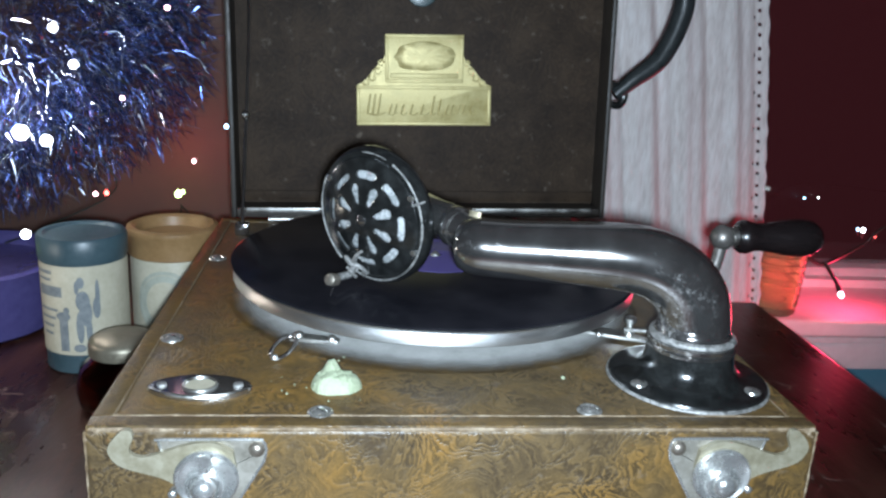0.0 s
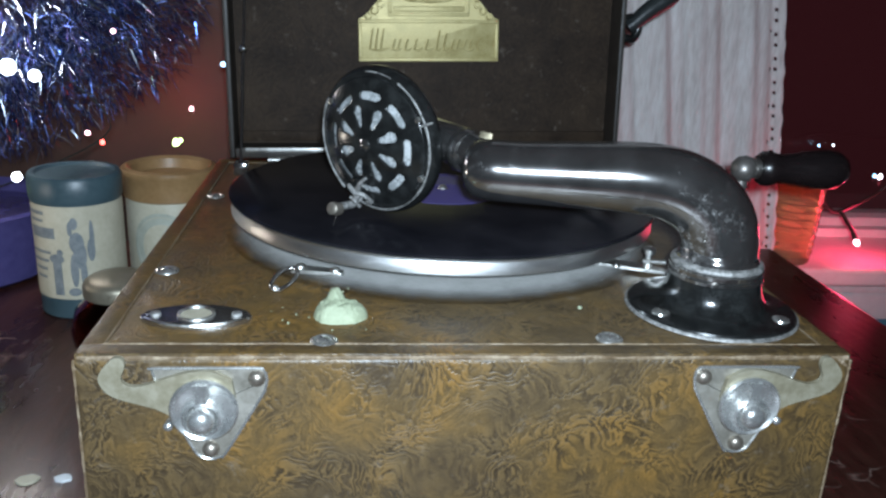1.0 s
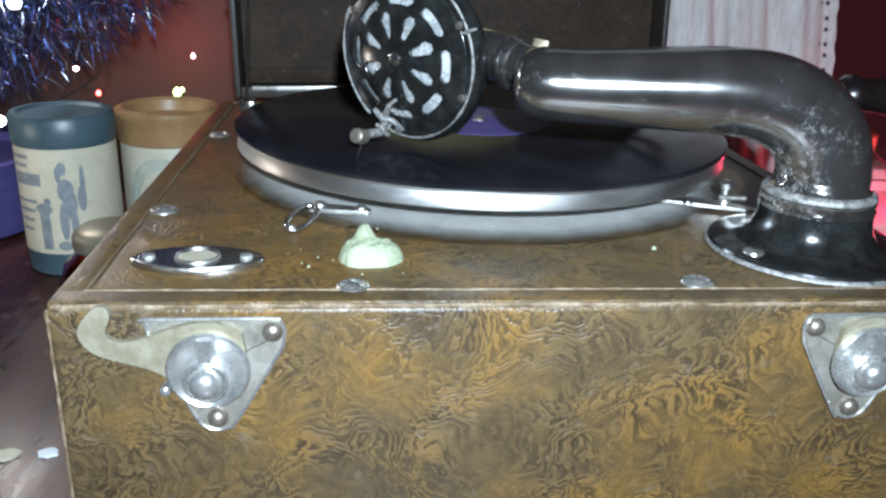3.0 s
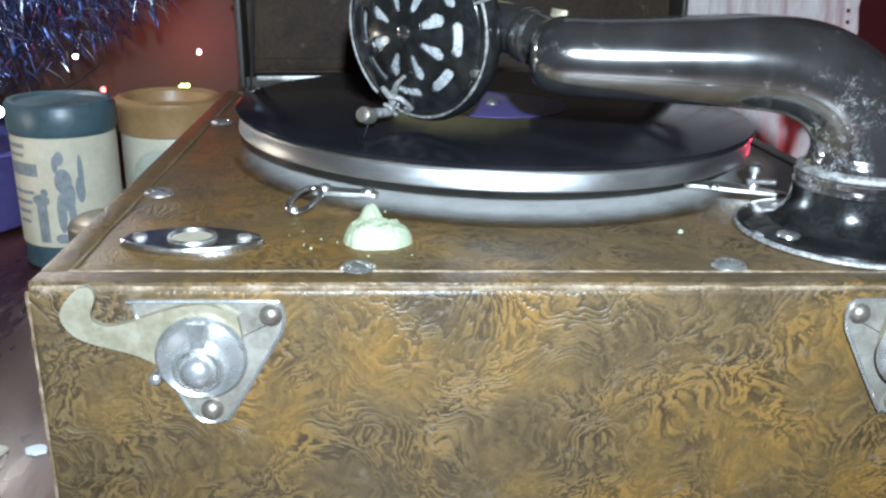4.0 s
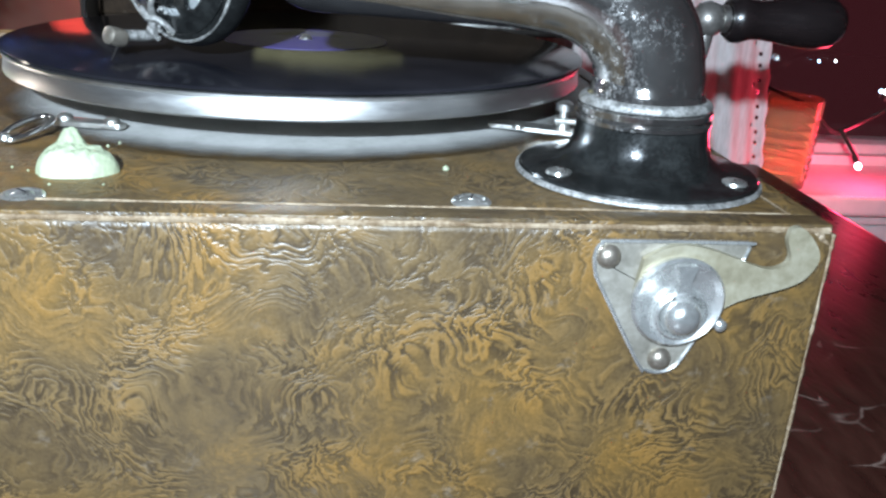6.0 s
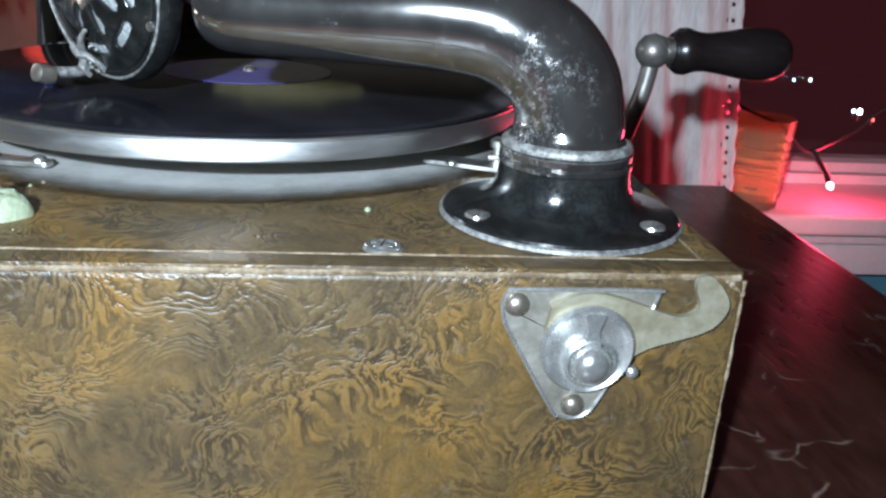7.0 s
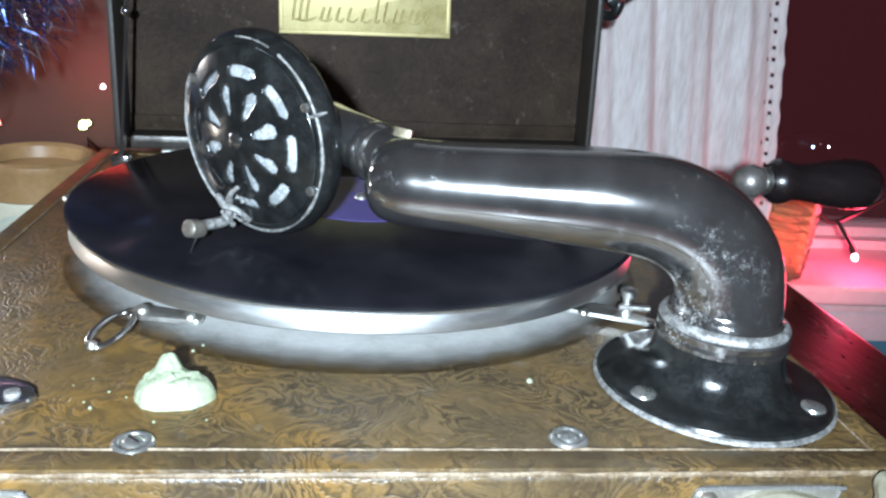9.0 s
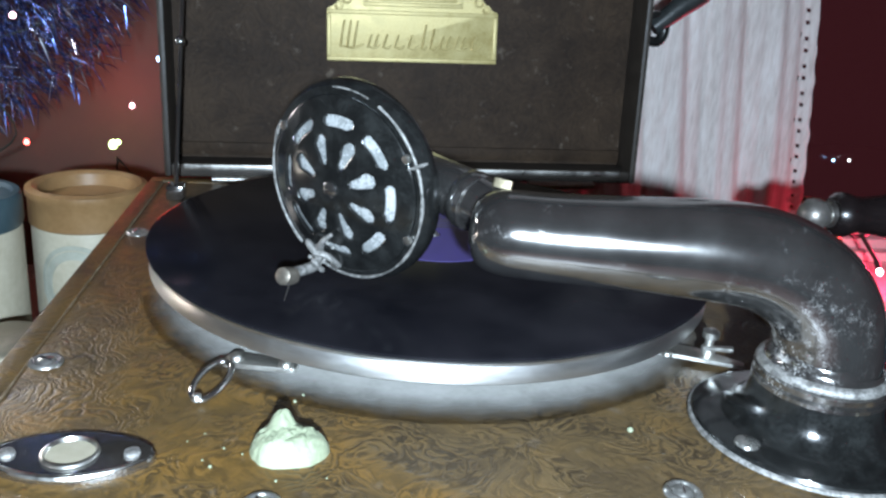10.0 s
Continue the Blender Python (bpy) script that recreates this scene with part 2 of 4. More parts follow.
MICA = plain("mica", [(0.22, 0.24, 0.24), (0.45, 0.47, 0.47), (0.74, 0.76, 0.76)], 150, (0.16, 0.36), 0.45)
VINYL = vinyl()
LABEL = plain("violet_paper", [(0.060, 0.045, 0.19), (0.095, 0.072, 0.27)], 180, (0.45, 0.6), relief=0.05)
LABELGOLD = plain("dull_gold_ink", [(0.050, 0.042, 0.026), (0.085, 0.072, 0.044)], 220, (0.4, 0.6), relief=0.05)
# pale grey that paints torchlight thrown off the turntable rim onto the deck
RIMBOUNCE = plain("rim_bounce_grey", [(0.36, 0.355, 0.33), (0.48, 0.475, 0.45), (0.56, 0.55, 0.53)], 70, (0.8, 0.95), relief=0.4)
feathered(RIMBOUNCE, (0.0005, 0.1768, 0.096), 0.1040, 0.1190)
PLAQUE = plain("gilt_paint", [(0.29, 0.225, 0.072), (0.43, 0.352, 0.145), (0.52, 0.445, 0.21)], 110, (0.38, 0.55), 0.25, 0.15, 0.0003)
PUTTY = plain("pale_green_putty", [(0.22, 0.255, 0.165), (0.30, 0.335, 0.22), (0.36, 0.40, 0.27)], 120, (0.6, 0.8), relief=0.4, depth=0.0008)
BLACKLEATHER = plain("black_leather", [(0.012, 0.014, 0.015), (0.030, 0.034, 0.034)], 140, (0.24, 0.4), relief=0.3, depth=0.0006)
DARKWOOD = plain("ebonised_wood", [(0.005, 0.0045, 0.005), (0.013, 0.009, 0.009)], 60, (0.16, 0.3), relief=0.06, stretch=(0.2, 1, 1), coat=0.3)
MAHOGANY = plain("mahogany_varnish", [(0.013, 0.0045, 0.0038), (0.032, 0.0115, 0.008), (0.060, 0.023, 0.016)], 26, (0.22, 0.38), relief=0.40, depth=0.0010, stretch=(1, 0.3, 1))
MAHOGANY.node_tree.nodes["Principled BSDF"].inputs["Specular IOR Level"].default_value = 0.25
scratched(MAHOGANY)
SILLWHITE = plain("white_gloss_paint", [(0.62, 0.60, 0.58), (0.78, 0.77, 0.75)], 14, (0.28, 0.45), relief=0.1)
WALLBLUE = plain("blue_wall_paint", [(0.10, 0.25, 0.34), (0.14, 0.32, 0.42)], 6, (0.6, 0.8), relief=0.2)
WALLRED = plain("red_brown_wall_paint", [(0.080, 0.040, 0.028), (0.125, 0.064, 0.045)], 9, (0.6, 0.8), relief=0.25)
WALLPALE = plain("pale_wall_paint", [(0.60, 0.56, 0.52), (0.72, 0.68, 0.64)], 7, (0.65, 0.85), relief=0.25)
FLOORWOOD = plain("floor_boards", [(0.10, 0.06, 0.035), (0.18, 0.11, 0.06)], 6, (0.35, 0.55), stretch=(1, 0.1, 1))
CANBLUE = plain("blue_tin_paint", [(0.026, 0.050, 0.062), (0.050, 0.084, 0.098)], 50, (0.3, 0.5), relief=0.1)
CANPALE = plain("white_paper", [(0.55, 0.58, 0.60), (0.75, 0.77, 0.78)], 200, (0.6, 0.8))
CANCREAM = plain("cream_printed_paper", [(0.36, 0.32, 0.23), (0.50, 0.46, 0.35)], 45, (0.45, 0.65), relief=0.06)
CANINK = plain("blue_grey_ink", [(0.085, 0.105, 0.12), (0.22, 0.235, 0.235)], 260, (0.5, 0.65), relief=0.0)
CANINKPALE = plain("pale_grey_green_ink", [(0.30, 0.31, 0.25), (0.40, 0.41, 0.34)], 160, (0.5, 0.65), relief=0.0)
TERRACOTTA = plain("ochre_glaze", [(0.20, 0.110, 0.045), (0.30, 0.18, 0.08)], 50, (0.3, 0.5), relief=0.08)
BOWLBLUE = plain("violet_blue_glaze", [(0.045, 0.040, 0.13), (0.08, 0.07, 0.20)], 25, (0.12, 0.25), relief=0.05)
LIDMETAL = plain("dull_tin_lid", [(0.16, 0.14, 0.10), (0.27, 0.24, 0.18)], 80, (0.35, 0.5), 0.6)
REDGLASS = glass("red_brown_glass", (0.45, 0.12, 0.07))
AMBER = glass("amber_glass", (1.0, 0.82, 0.50), 0.02, 1.12)
AMBER.node_tree.nodes["Principled BSDF"].inputs["Transmission Weight"].default_value = 0.86
PANE = glass("window_glass", (0.55, 0.5, 0.5), 0.01)
WIRE = plain("dark_green_wire", [(0.010, 0.014, 0.010), (0.022, 0.028, 0.02)], 200, (0.35, 0.5))
TINSELBLUE = plain("blue_foil", [(0.014, 0.026, 0.10), (0.038, 0.068, 0.22), (0.13, 0.18, 0.38)], 45, (0.16, 0.30), 0.85, 0.0)
TINSELVIOLET = plain("violet_foil", [(0.022, 0.022, 0.08), (0.05, 0.048, 0.14)], 60, (0.16, 0.3), 0.85, 0.0)
# near-white strips: sparkle of the foil put into their colour
TINSELGLINT = plain("glint_foil", [(0.45, 0.52, 0.66), (0.80, 0.85, 0.92)], 60, (0.12, 0.25), 0.9, 0.0)
LACE = lace()
GLOWWHITE, GLOWRED = glow("white_bulb_glow", (0.8, 0.9, 1.0), 14.0), glow("red_bulb_glow", (1.0, 0.12, 0.10), 9.0)
GLOWGREEN, GLOWPINK, GLOWBLUE = glow("green_bulb_glow", (0.62, 1.0, 0.35), 9.0), glow("pink_bulb_glow", (1.0, 0.55, 0.65), 12.0), glow("blue_bulb_glow", (0.35, 0.65, 1.0), 9.0)


# ---- mesh tools ----
def thing(name, label, category, at=(0, 0, 0), group="", kind=""):
    ob = new(name)
    ob.empty_display_size = 0.02
    ob.location = at
    return tagged(ob, label, category, group, kind)


def mesh_of(name, bm, material, smooth=40):
    bmesh.ops.recalc_face_normals(bm, faces=bm.faces)
    me = bpy.data.meshes.new(name)
    bm.to_mesh(me)
    bm.free()
    for mat in (material if isinstance(material, (list, tuple)) else [material]):
        me.materials.append(mat)
    if smooth:
        me.polygons.foreach_set("use_smooth", [True] * len(me.polygons))
        me.set_sharp_from_angle(angle=radians(smooth))
    return me


def part(name, bm, material, parent=None, label="", smooth=40):
    ob = new(name, mesh_of(name, bm, material, smooth))
    if parent is not None:
        ob.parent = parent
    if label:
        ob["label"] = label
    return ob


def box(bm, lo, hi, bevel=0.0, segments=2, m=None):
    c, s = [(a + b) / 2 for a, b in zip(lo, hi)], [b - a for a, b in zip(lo, hi)]
    got = bmesh.ops.create_cube(bm, size=1.0, matrix=(m or Matrix()) @ Matrix.LocRotScale(c, None, s))
    if bevel:
        edges = {e for v in got["verts"] for e in v.link_edges}
        bmesh.ops.bevel(bm, geom=list(edges), offset=bevel, segments=segments, affect="EDGES", profile=0.6)
    return bm


def boxed(lo, hi, bevel=0.0, segments=2):
    return box(bmesh.new(), lo, hi, bevel, segments)


def lathe(bm, profile, steps=48, m=None, close=False):
    """Turns (radius, height) pairs about z."""
    m = m or Matrix()
    rings = []
    for r, z in profile:
        if r < 1e-6:
            rings.append([bm.verts.new(m @ Vector((0, 0, z)))])
        else:
            rings.append([bm.verts.new(m @ Vector((r * math.cos(2 * math.pi * k / steps), r * math.sin(2 * math.pi * k / steps), z))) for k in range(steps)])
    for a, b in zip(rings, rings[1:] + rings[:1] if close else rings[1:]):
        for k in range(steps):
            n = (k + 1) % steps
            if len(a) == 1 and len(b) == 1:
                continue
            if len(a) == 1:
                bm.faces.new((a[0], b[k], b[n]))
            elif len(b) == 1:
                bm.faces.new((a[k], a[n], b[0]))
            else:
                bm.faces.new((a[k], a[n], b[n], b[k]))
    return bm


def turned(profile, steps=48, m=None, close=False):
    return lathe(bmesh.new(), profile, steps, m, close)


def smooth_path(points, n):
    """A Catmull-Rom curve through tuples of any length."""
    p = np.array([points[0], *points, points[-1]], float)
    out = []
    for i in range(1, len(p) - 2):
        for k in range(n):
            u = k / n
            a, b, c, d = p[i - 1], p[i], p[i + 1], p[i + 2]
            out.append(0.5 * (2 * b + (c - a) * u + (2 * a - 5 * b + 4 * c - d) * u * u + (3 * b - a - 3 * c + d) * u ** 3))
    out.append(p[-2])
    return out


def tube(bm, points, steps=16, n=6, capped=True, flat=1.0):
    """A round tube through (x, y, z, radius) points."""
    path = [[float(c) for c in q] for q in smooth_path(points, n)]
    side, rings = None, []
    for i, q in enumerate(path):
        here = Vector(q[:3])
        ahead = (Vector(path[min(i + 1, len(path) - 1)][:3]) - Vector(path[max(i - 1, 0)][:3])).normalized()
        if side is None:
            side = ahead.orthogonal().normalized()
        side = (side - ahead * side.dot(ahead)).normalized()
        up = ahead.cross(side)
        rings.append([bm.verts.new(here + q[3] * (math.cos(2 * math.pi * k / steps) * side + flat * math.sin(2 * math.pi * k / steps) * up)) for k in range(steps)])
    for a, b in zip(rings, rings[1:]):
        for k in range(steps):
            bm.faces.new((a[k], a[(k + 1) % steps], b[(k + 1) % steps], b[k]))
    if capped:
        bm.faces.new(rings[0][::-1])
        bm.faces.new(rings[-1])
    return bm


def tubed(points, steps=16, n=6, capped=True, flat=1.0):
    return tube(bmesh.new(), points, steps, n, capped, flat)


def slab(bm, outline, thick, m=None, bevel=0.0):
    """A plate from a closed outline in x, y, thick along z."""
    m = m or Matrix()
    low = [bm.verts.new(m @ Vector((x, y, 0))) for x, y in outline]
    high = [bm.verts.new(m @ Vector((x, y, thick))) for x, y in outline]
    top = bm.faces.new(high)
    bm.faces.new(low[::-1])
    n = len(outline)
    for k in range(n):
        bm.faces.new((low[k], low[(k + 1) % n], high[(k + 1) % n], high[k]))
    if bevel:
        bmesh.ops.bevel(bm, geom=list(top.edges), offset=bevel, segments=2, affect="EDGES", profile=0.6)
    return bm


def slabbed(outline, thick, m=None, bevel=0.0):
    return slab(bmesh.new(), outline, thick, m, bevel)


def round_outline(corners, each=6):
    """A closed outline from (x, y, radius) corners, each rounded off."""
    out, n = [], len(corners)
    for i, (x, y, r) in enumerate(corners):
        p, a, b = Vector((x, y)), Vector(corners[i - 1][:2]), Vector(corners[(i + 1) % n][:2])
        if r <= 0:
            out.append((x, y))
            continue
        s, e = p + (a - p).normalized() * r, p + (b - p).normalized() * r
        for k in range(each + 1):
            u = k / each
            q = (1 - u) ** 2 * s + 2 * u * (1 - u) * p + u * u * e
            out.append((q.x, q.y))
    return out


def frame_of(origin, normal, up=(0, 0, 1)):
    """A pose whose z is the normal and whose y is nearest to up."""
    z = Vector(normal).normalized()
    x = Vector(up).cross(z).normalized()
    y = z.cross(x)
    return Matrix.Translation(origin) @ Matrix((x, y, z)).transposed().to_4x4()


def dome(r, h, steps=20):
    return [(r, 0), (r * 0.98, h * 0.3), (r * 0.8, h * 0.72), (r * 0.45, h * 0.95), (0, h)]


# ---- the room ----
TOP = 0.096
WALL = 0.66


def setting(name, bm, material, label, category, smooth=0):
    return tagged(part(name, bm, material, None, label, smooth), label, category, kind="structure")


def build_room():
    setting("floor", boxed((-1.6, -2.0, -0.80), (2.0, WALL + 0.14, -0.75)), FLOORWOOD, "brown wooden floor boards of the dim room", "floor")
    setting("ceiling", boxed((-1.6, -2.0, 1.70), (2.0, WALL + 0.14, 1.75)), WALLPALE, "plain pale ceiling of the dim room", "ceiling")
    setting("wall_left", boxed((-1.6, -2.0, -0.75), (-1.5, WALL, 1.70)), WALLPALE, "plain pale painted side wall", "wall")
    setting("wall_right", boxed((1.9, -2.0, -0.75), (2.0, WALL, 1.70)), WALLPALE, "plain pale painted side wall", "wall")
    setting("wall_behind", boxed((-1.5, -2.0, -0.75), (1.9, -1.9, 1.70)), WALLPALE, "plain pale wall across the room", "wall")
    bm = bmesh.new()
    box(bm, (-1.6, WALL, -0.137), (0.10, WALL + 0.14, 1.70))
    box(bm, (1.40, WALL, -0.137), (2.0, WALL + 0.14, 1.70))
    box(bm, (0.10, WALL, 1.20), (1.40, WALL + 0.14, 1.70))
    setting("wall_window", bm, WALLRED, "red-brown wall round the dark window, lit red by fairy lights", "wall")
    setting("wall_dado", boxed((-1.6, WALL - 0.012, -0.75), (2.0, WALL + 0.14, -0.137)), WALLBLUE, "blue painted wall below the window sill", "wall")
    win = thing("window_1", "night-dark window with white painted frame", "window", (0.75, WALL + 0.07, 0.5), kind="structure")
    for x in (-0.64, 0.64):
        part("window_frame", boxed((x - 0.02, -0.025, -0.555), (x + 0.02, 0.025, 0.70), 0.004), SILLWHITE, win)
    part("window_frame", boxed((-0.62, -0.025, -0.555), (0.62, 0.025, -0.5425), 0.003), SILLWHITE, win)
    part("stool_board", boxed((-0.64, -0.046, -0.632), (0.64, 0.05, -0.555), 0.003), SILLWHITE, win)
    part("stop_bead", boxed((-0.64, -0.058, -0.562), (0.64, -0.0465, -0.549), 0.003), SILLWHITE, win)
    part("window_frame", boxed((-0.62, -0.025, 0.66), (0.62, 0.025, 0.70), 0.004), SILLWHITE, win)
    pane = part("pane", boxed((-0.62, -0.003, -0.5425), (0.62, 0.003, 0.66)), PANE, win, "dark glass pane")
    pane.visible_shadow = False
    sill = thing("window_sill", "white gloss-painted window sill with stepped moulding", "window sill", (0.9, WALL, -0.060), kind="structure")
    part("sill_board", boxed((-0.78, -0.115, -0.022), (0.75, 0.06, 0.0), 0.006, 3), SILLWHITE, sill)
    part("moulding", boxed((-0.78, -0.098, -0.036), (0.75, -0.014, -0.022), 0.004), SILLWHITE, sill)
    part("moulding", boxed((-0.78, -0.082, -0.077), (0.75, -0.014, -0.036), 0.005), SILLWHITE, sill)
    # haze of the red fairy lights, put into the backdrop's own dull glow
    setting("night_backdrop", boxed((-1.5, WALL + 1.2, -1.0), (3.0, WALL + 1.22, 2.0)), glow("red_haze_glow", (0.050, 0.012, 0.016), 1.0), "dark night outside the window, with red lamp haze put into its glow", "backdrop")


def build_table():
    t = thing("table", "dark red mahogany table with scratched glossy varnish", "table", (0, 0, 0))
    part("tabletop", boxed((-0.75, -0.42, -0.028), (0.355, 0.437, 0.0), 0.004, 3), MAHOGANY, t)
    for x in (-0.70, 0.30):
        for y in (-0.37, 0.385):
            part("leg", turned([(0.022, -0.722), (0.03, -0.5), (0.025, -0.2), (0.034, -0.08), (0.034, 0.0)], 20, pose(x, y, -0.028)), MAHOGANY, t)
    part("apron", boxed((-0.68, 0.37, -0.10), (0.28, 0.39, -0.028), 0.002), MAHOGANY, t)
    part("apron", boxed((-0.68, -0.385, -0.10), (0.28, -0.365, -0.028), 0.002), MAHOGANY, t)


# ---- the gramophone ----
DEPTH = 0.342
CENTRE = Vector((0.0005, 0.1768, 0.0))


def screw(parent, x, y, z, r=0.0036, material=None):
    """A countersunk screw in its cup washer."""
    m = pose(x, y, z, 0, 0, random.uniform(0, 180))
    cup = part("screw", turned([(r * 1.60, 0), (r * 1.52, 0.0007), (r * 1.30, 0.0012), (r * 1.10, 0.0011), (r * 0.92, 0.0003), (r * 0.84, 0.0009), (r * 0.5, 0.0015), (0, 0.0017)], 20, m), material or SCREWMETAL, parent)
    part("screw_slot", box(bmesh.new(), (-r * 0.62, -0.0003, 0.0012), (r * 0.62, 0.0003, 0.00178), 0, 1, m), PIPE, cup)


def clasp(parent, side):
    """Sprung hook clasp on its riveted triangular plate; side -1 mirrors it."""
    m = Matrix.Translation((0.0040 if side < 0 else 0.0004, -0.0002, -0.0010)) @ Matrix(((side, 0, 0, 0), (0, 0, -1, 0), (0, 1, 0, 0), (0, 0, 0, 1)))
    plate = round_outline([(0.0868, 0.0928, 0.0050), (0.1300, 0.0928, 0.0025), (0.1262, 0.0800, 0.004), (0.1216, 0.0700, 0.004), (0.1137, 0.0534, 0.0044), (0.1048, 0.0534, 0.0044), (0.0872, 0.0842, 0.0040)])
    base = part("clasp", slabbed(plate, 0.0016, m), CLASPPLATE, parent, "nickel-plated sprung hook clasp")
    part("plate_rim", tubed([(x, y, 0.0016, 0.0006) for x, y in plate[::2] + plate[:1]], 6, 2), CLASPMETAL, base).matrix_local = m
    hook = smooth_path([(0.100, 0.0885), (0.108, 0.0925), (0.118, 0.0915), (0.133, 0.0865), (0.1385, 0.0868), (0.1405, 0.0895), (0.1388, 0.0945), (0.1398, 0.0978), (0.1432, 0.0975),
                        (0.1482, 0.0915), (0.1480, 0.0865), (0.143, 0.0815), (0.128, 0.0765), (0.118, 0.0705), (0.106, 0.069), (0.099, 0.076), (0.100, 0.0885)], 4)[:-1]
    part("hook", slabbed([(q[0], q[1]) for q in hook], 0.0022, m @ Matrix.Translation((0, 0, 0.0018))), BRASS, base, "pale worn hook")
    knob = part("spring_cap", turned([(0.0128, 0.0040), (0.0130, 0.0056), (0.0122, 0.0064), (0.0112, 0.0058), (0.0100, 0.0050), (0.0, 0.0046)], 40, m @ pose(0.1105, 0.0768, 0)), CLASPMETAL, base, "bright dished spring cap")
    part("pivot", turned([(0.0056, 0.0046), (0.0056, 0.0066), (0.0050, 0.0088), (0.0036, 0.0104), (0.0018, 0.0112), (0, 0.0114)], 28, m @ pose(0.1115, 0.0733, 0)), CLASPMETAL, knob)
    part("pivot_ring", turned([(0.0060, 0.0046), (0.0074, 0.0050), (0.0074, 0.0064), (0.0066, 0.0070), (0.0060, 0.0062)], 32, m @ pose(0.1115, 0.0733, 0), True), CLASPMETAL, knob)
    part("spring", slabbed(round_outline([(0.1088, 0.0785, 0.0004), (0.1138, 0.0785, 0.0004), (0.1128, 0.0830, 0.0006), (0.1142, 0.0878, 0.0006), (0.1086, 0.0878, 0.0006), (0.1098, 0.0830, 0.0006)], 3), 0.0018, m @ pose(0, 0, 0.0050)), CLASPMETAL, knob)
    part("stop_peg", turned([(0.0018, 0.0), (0.0018, 0.004), (0.001, 0.0048), (0, 0.005)], 14, m @ pose(0.1245, 0.0690, 0)), CLASPMETAL, base)
    for x, y in ((0.0908, 0.0885), (0.1092, 0.0578)):
        part("rivet", turned([(0.0034, 0.0014), (0.0033, 0.0024), (0.0026, 0.0036), (0.0013, 0.0043), (0, 0.0045)], 20, m @ pose(x, y, 0)), COPPER, base)


def worn_line(a, b, r, n, seed):
    """A rubbed edge between two points, uneven in thickness and place."""
    rng = random.Random(seed)
    a, b = Vector(a), Vector(b)
    pts = []
    for k in range(n + 1):
        q = a.lerp(b, k / n)
        thick = r * (0.78 + 0.45 * noise.noise(Vector((k * 0.23, seed, 0))) + rng.uniform(-0.22, 0.22))
        pts.append((q.x, q.y + rng.uniform(-0.12, 0.12) * r, q.z + rng.uniform(-0.12, 0.12) * r, max(0.25 * r, thick)))
    return tubed(pts, 6, 2)


def build_case():
    g = thing("gramophone", "portable wind-up gramophone in brown burl leathercloth with lid open", "gramophone")
    w, b = 0.155, 0.0008
    part("case_body", boxed((-w, 0.0, 0.0), (w, DEPTH, TOP - 0.0012), 0.0022, 3), BURL, g, "brown burl-figured leathercloth case")
    # raised border round the deck
    rim = bmesh.new()
    for lo, hi in (((-w + b, b, 0), (w - b, 0.0095, 0)), ((-w + b, DEPTH - 0.0095, 0), (w - b, DEPTH - b, 0)),
                   ((-w + b, 0.0095, 0), (-w + 0.0092, DEPTH - 0.0095, 0)), ((w - 0.0092, 0.0095, 0), (w - b, DEPTH - 0.0095, 0))):
        box(rim, (lo[0], lo[1], TOP - 0.003), (hi[0], hi[1], TOP + 0.0006), 0.0009)
    part("deck_border", rim, BURL, g)
    part("edge_piping", worn_line((-w + 0.002, 0.0006, TOP - 0.0011), (w - 0.002, 0.0006, TOP - 0.0011), 0.0011, 60, 1), EDGE, g, "pale worn front edge")
    part("edge_piping", worn_line((-w + 0.009, 0.0100, TOP + 0.0003), (w - 0.009, 0.0100, TOP + 0.0003), 0.0006, 60, 2), EDGE, g, "pale worn deck seam")
    for s in (-1, 1):
        part("edge_piping", worn_line((s * (w - 0.0005), 0.0008, 0.004), (s * (w - 0.0005), 0.0008, TOP - 0.002), 0.0009, 34, 3 + s), EDGE, g, "scuffed pale corner edge")
        part("edge_piping", worn_line((s * (w - 0.0094), 0.010, TOP + 0.0003), (s * (w - 0.0094), DEPTH - 0.012, TOP + 0.0003), 0.0005, 50, 6 + s), EDGE, g, "pale worn deck seam")
        part("corner_scuff", worn_line((s * (w - 0.0065), 0.0006, TOP - 0.0010), (s * (w - 0.0006), 0.0010, TOP - 0.0060), 0.0013, 10, 9 + s), EDGE, g, "corner worn through to pale board")
    part("deck", boxed((-w + 0.0096, 0.0100, TOP - 0.003), (w - 0.0096, DEPTH - 0.0098, TOP), 0.0005), BURL, g, "brown leathercloth deck board")
    # added disc: light bounced off the turntable rim, put into its colour
    part("rim_bounce_disc", turned([(0, 0.0), (0.1240, 0.0), (0.1238, 0.0003), (0.104, 0.0005), (0, 0.0006)], 96, pose(CENTRE.x, CENTRE.y, TOP)), RIMBOUNCE, g, "pale grey disc under the turntable, painted for light off its rim")
    for x, y in ((-0.14, 0.093), (-0.062, 0.013), (0.056, 0.016), (-0.14, 0.233), (0.14, 0.25), (0.141, 0.10)):
        screw(g, x, y, TOP)
    clasp(g, 1)
    clasp(g, -1)
    return g


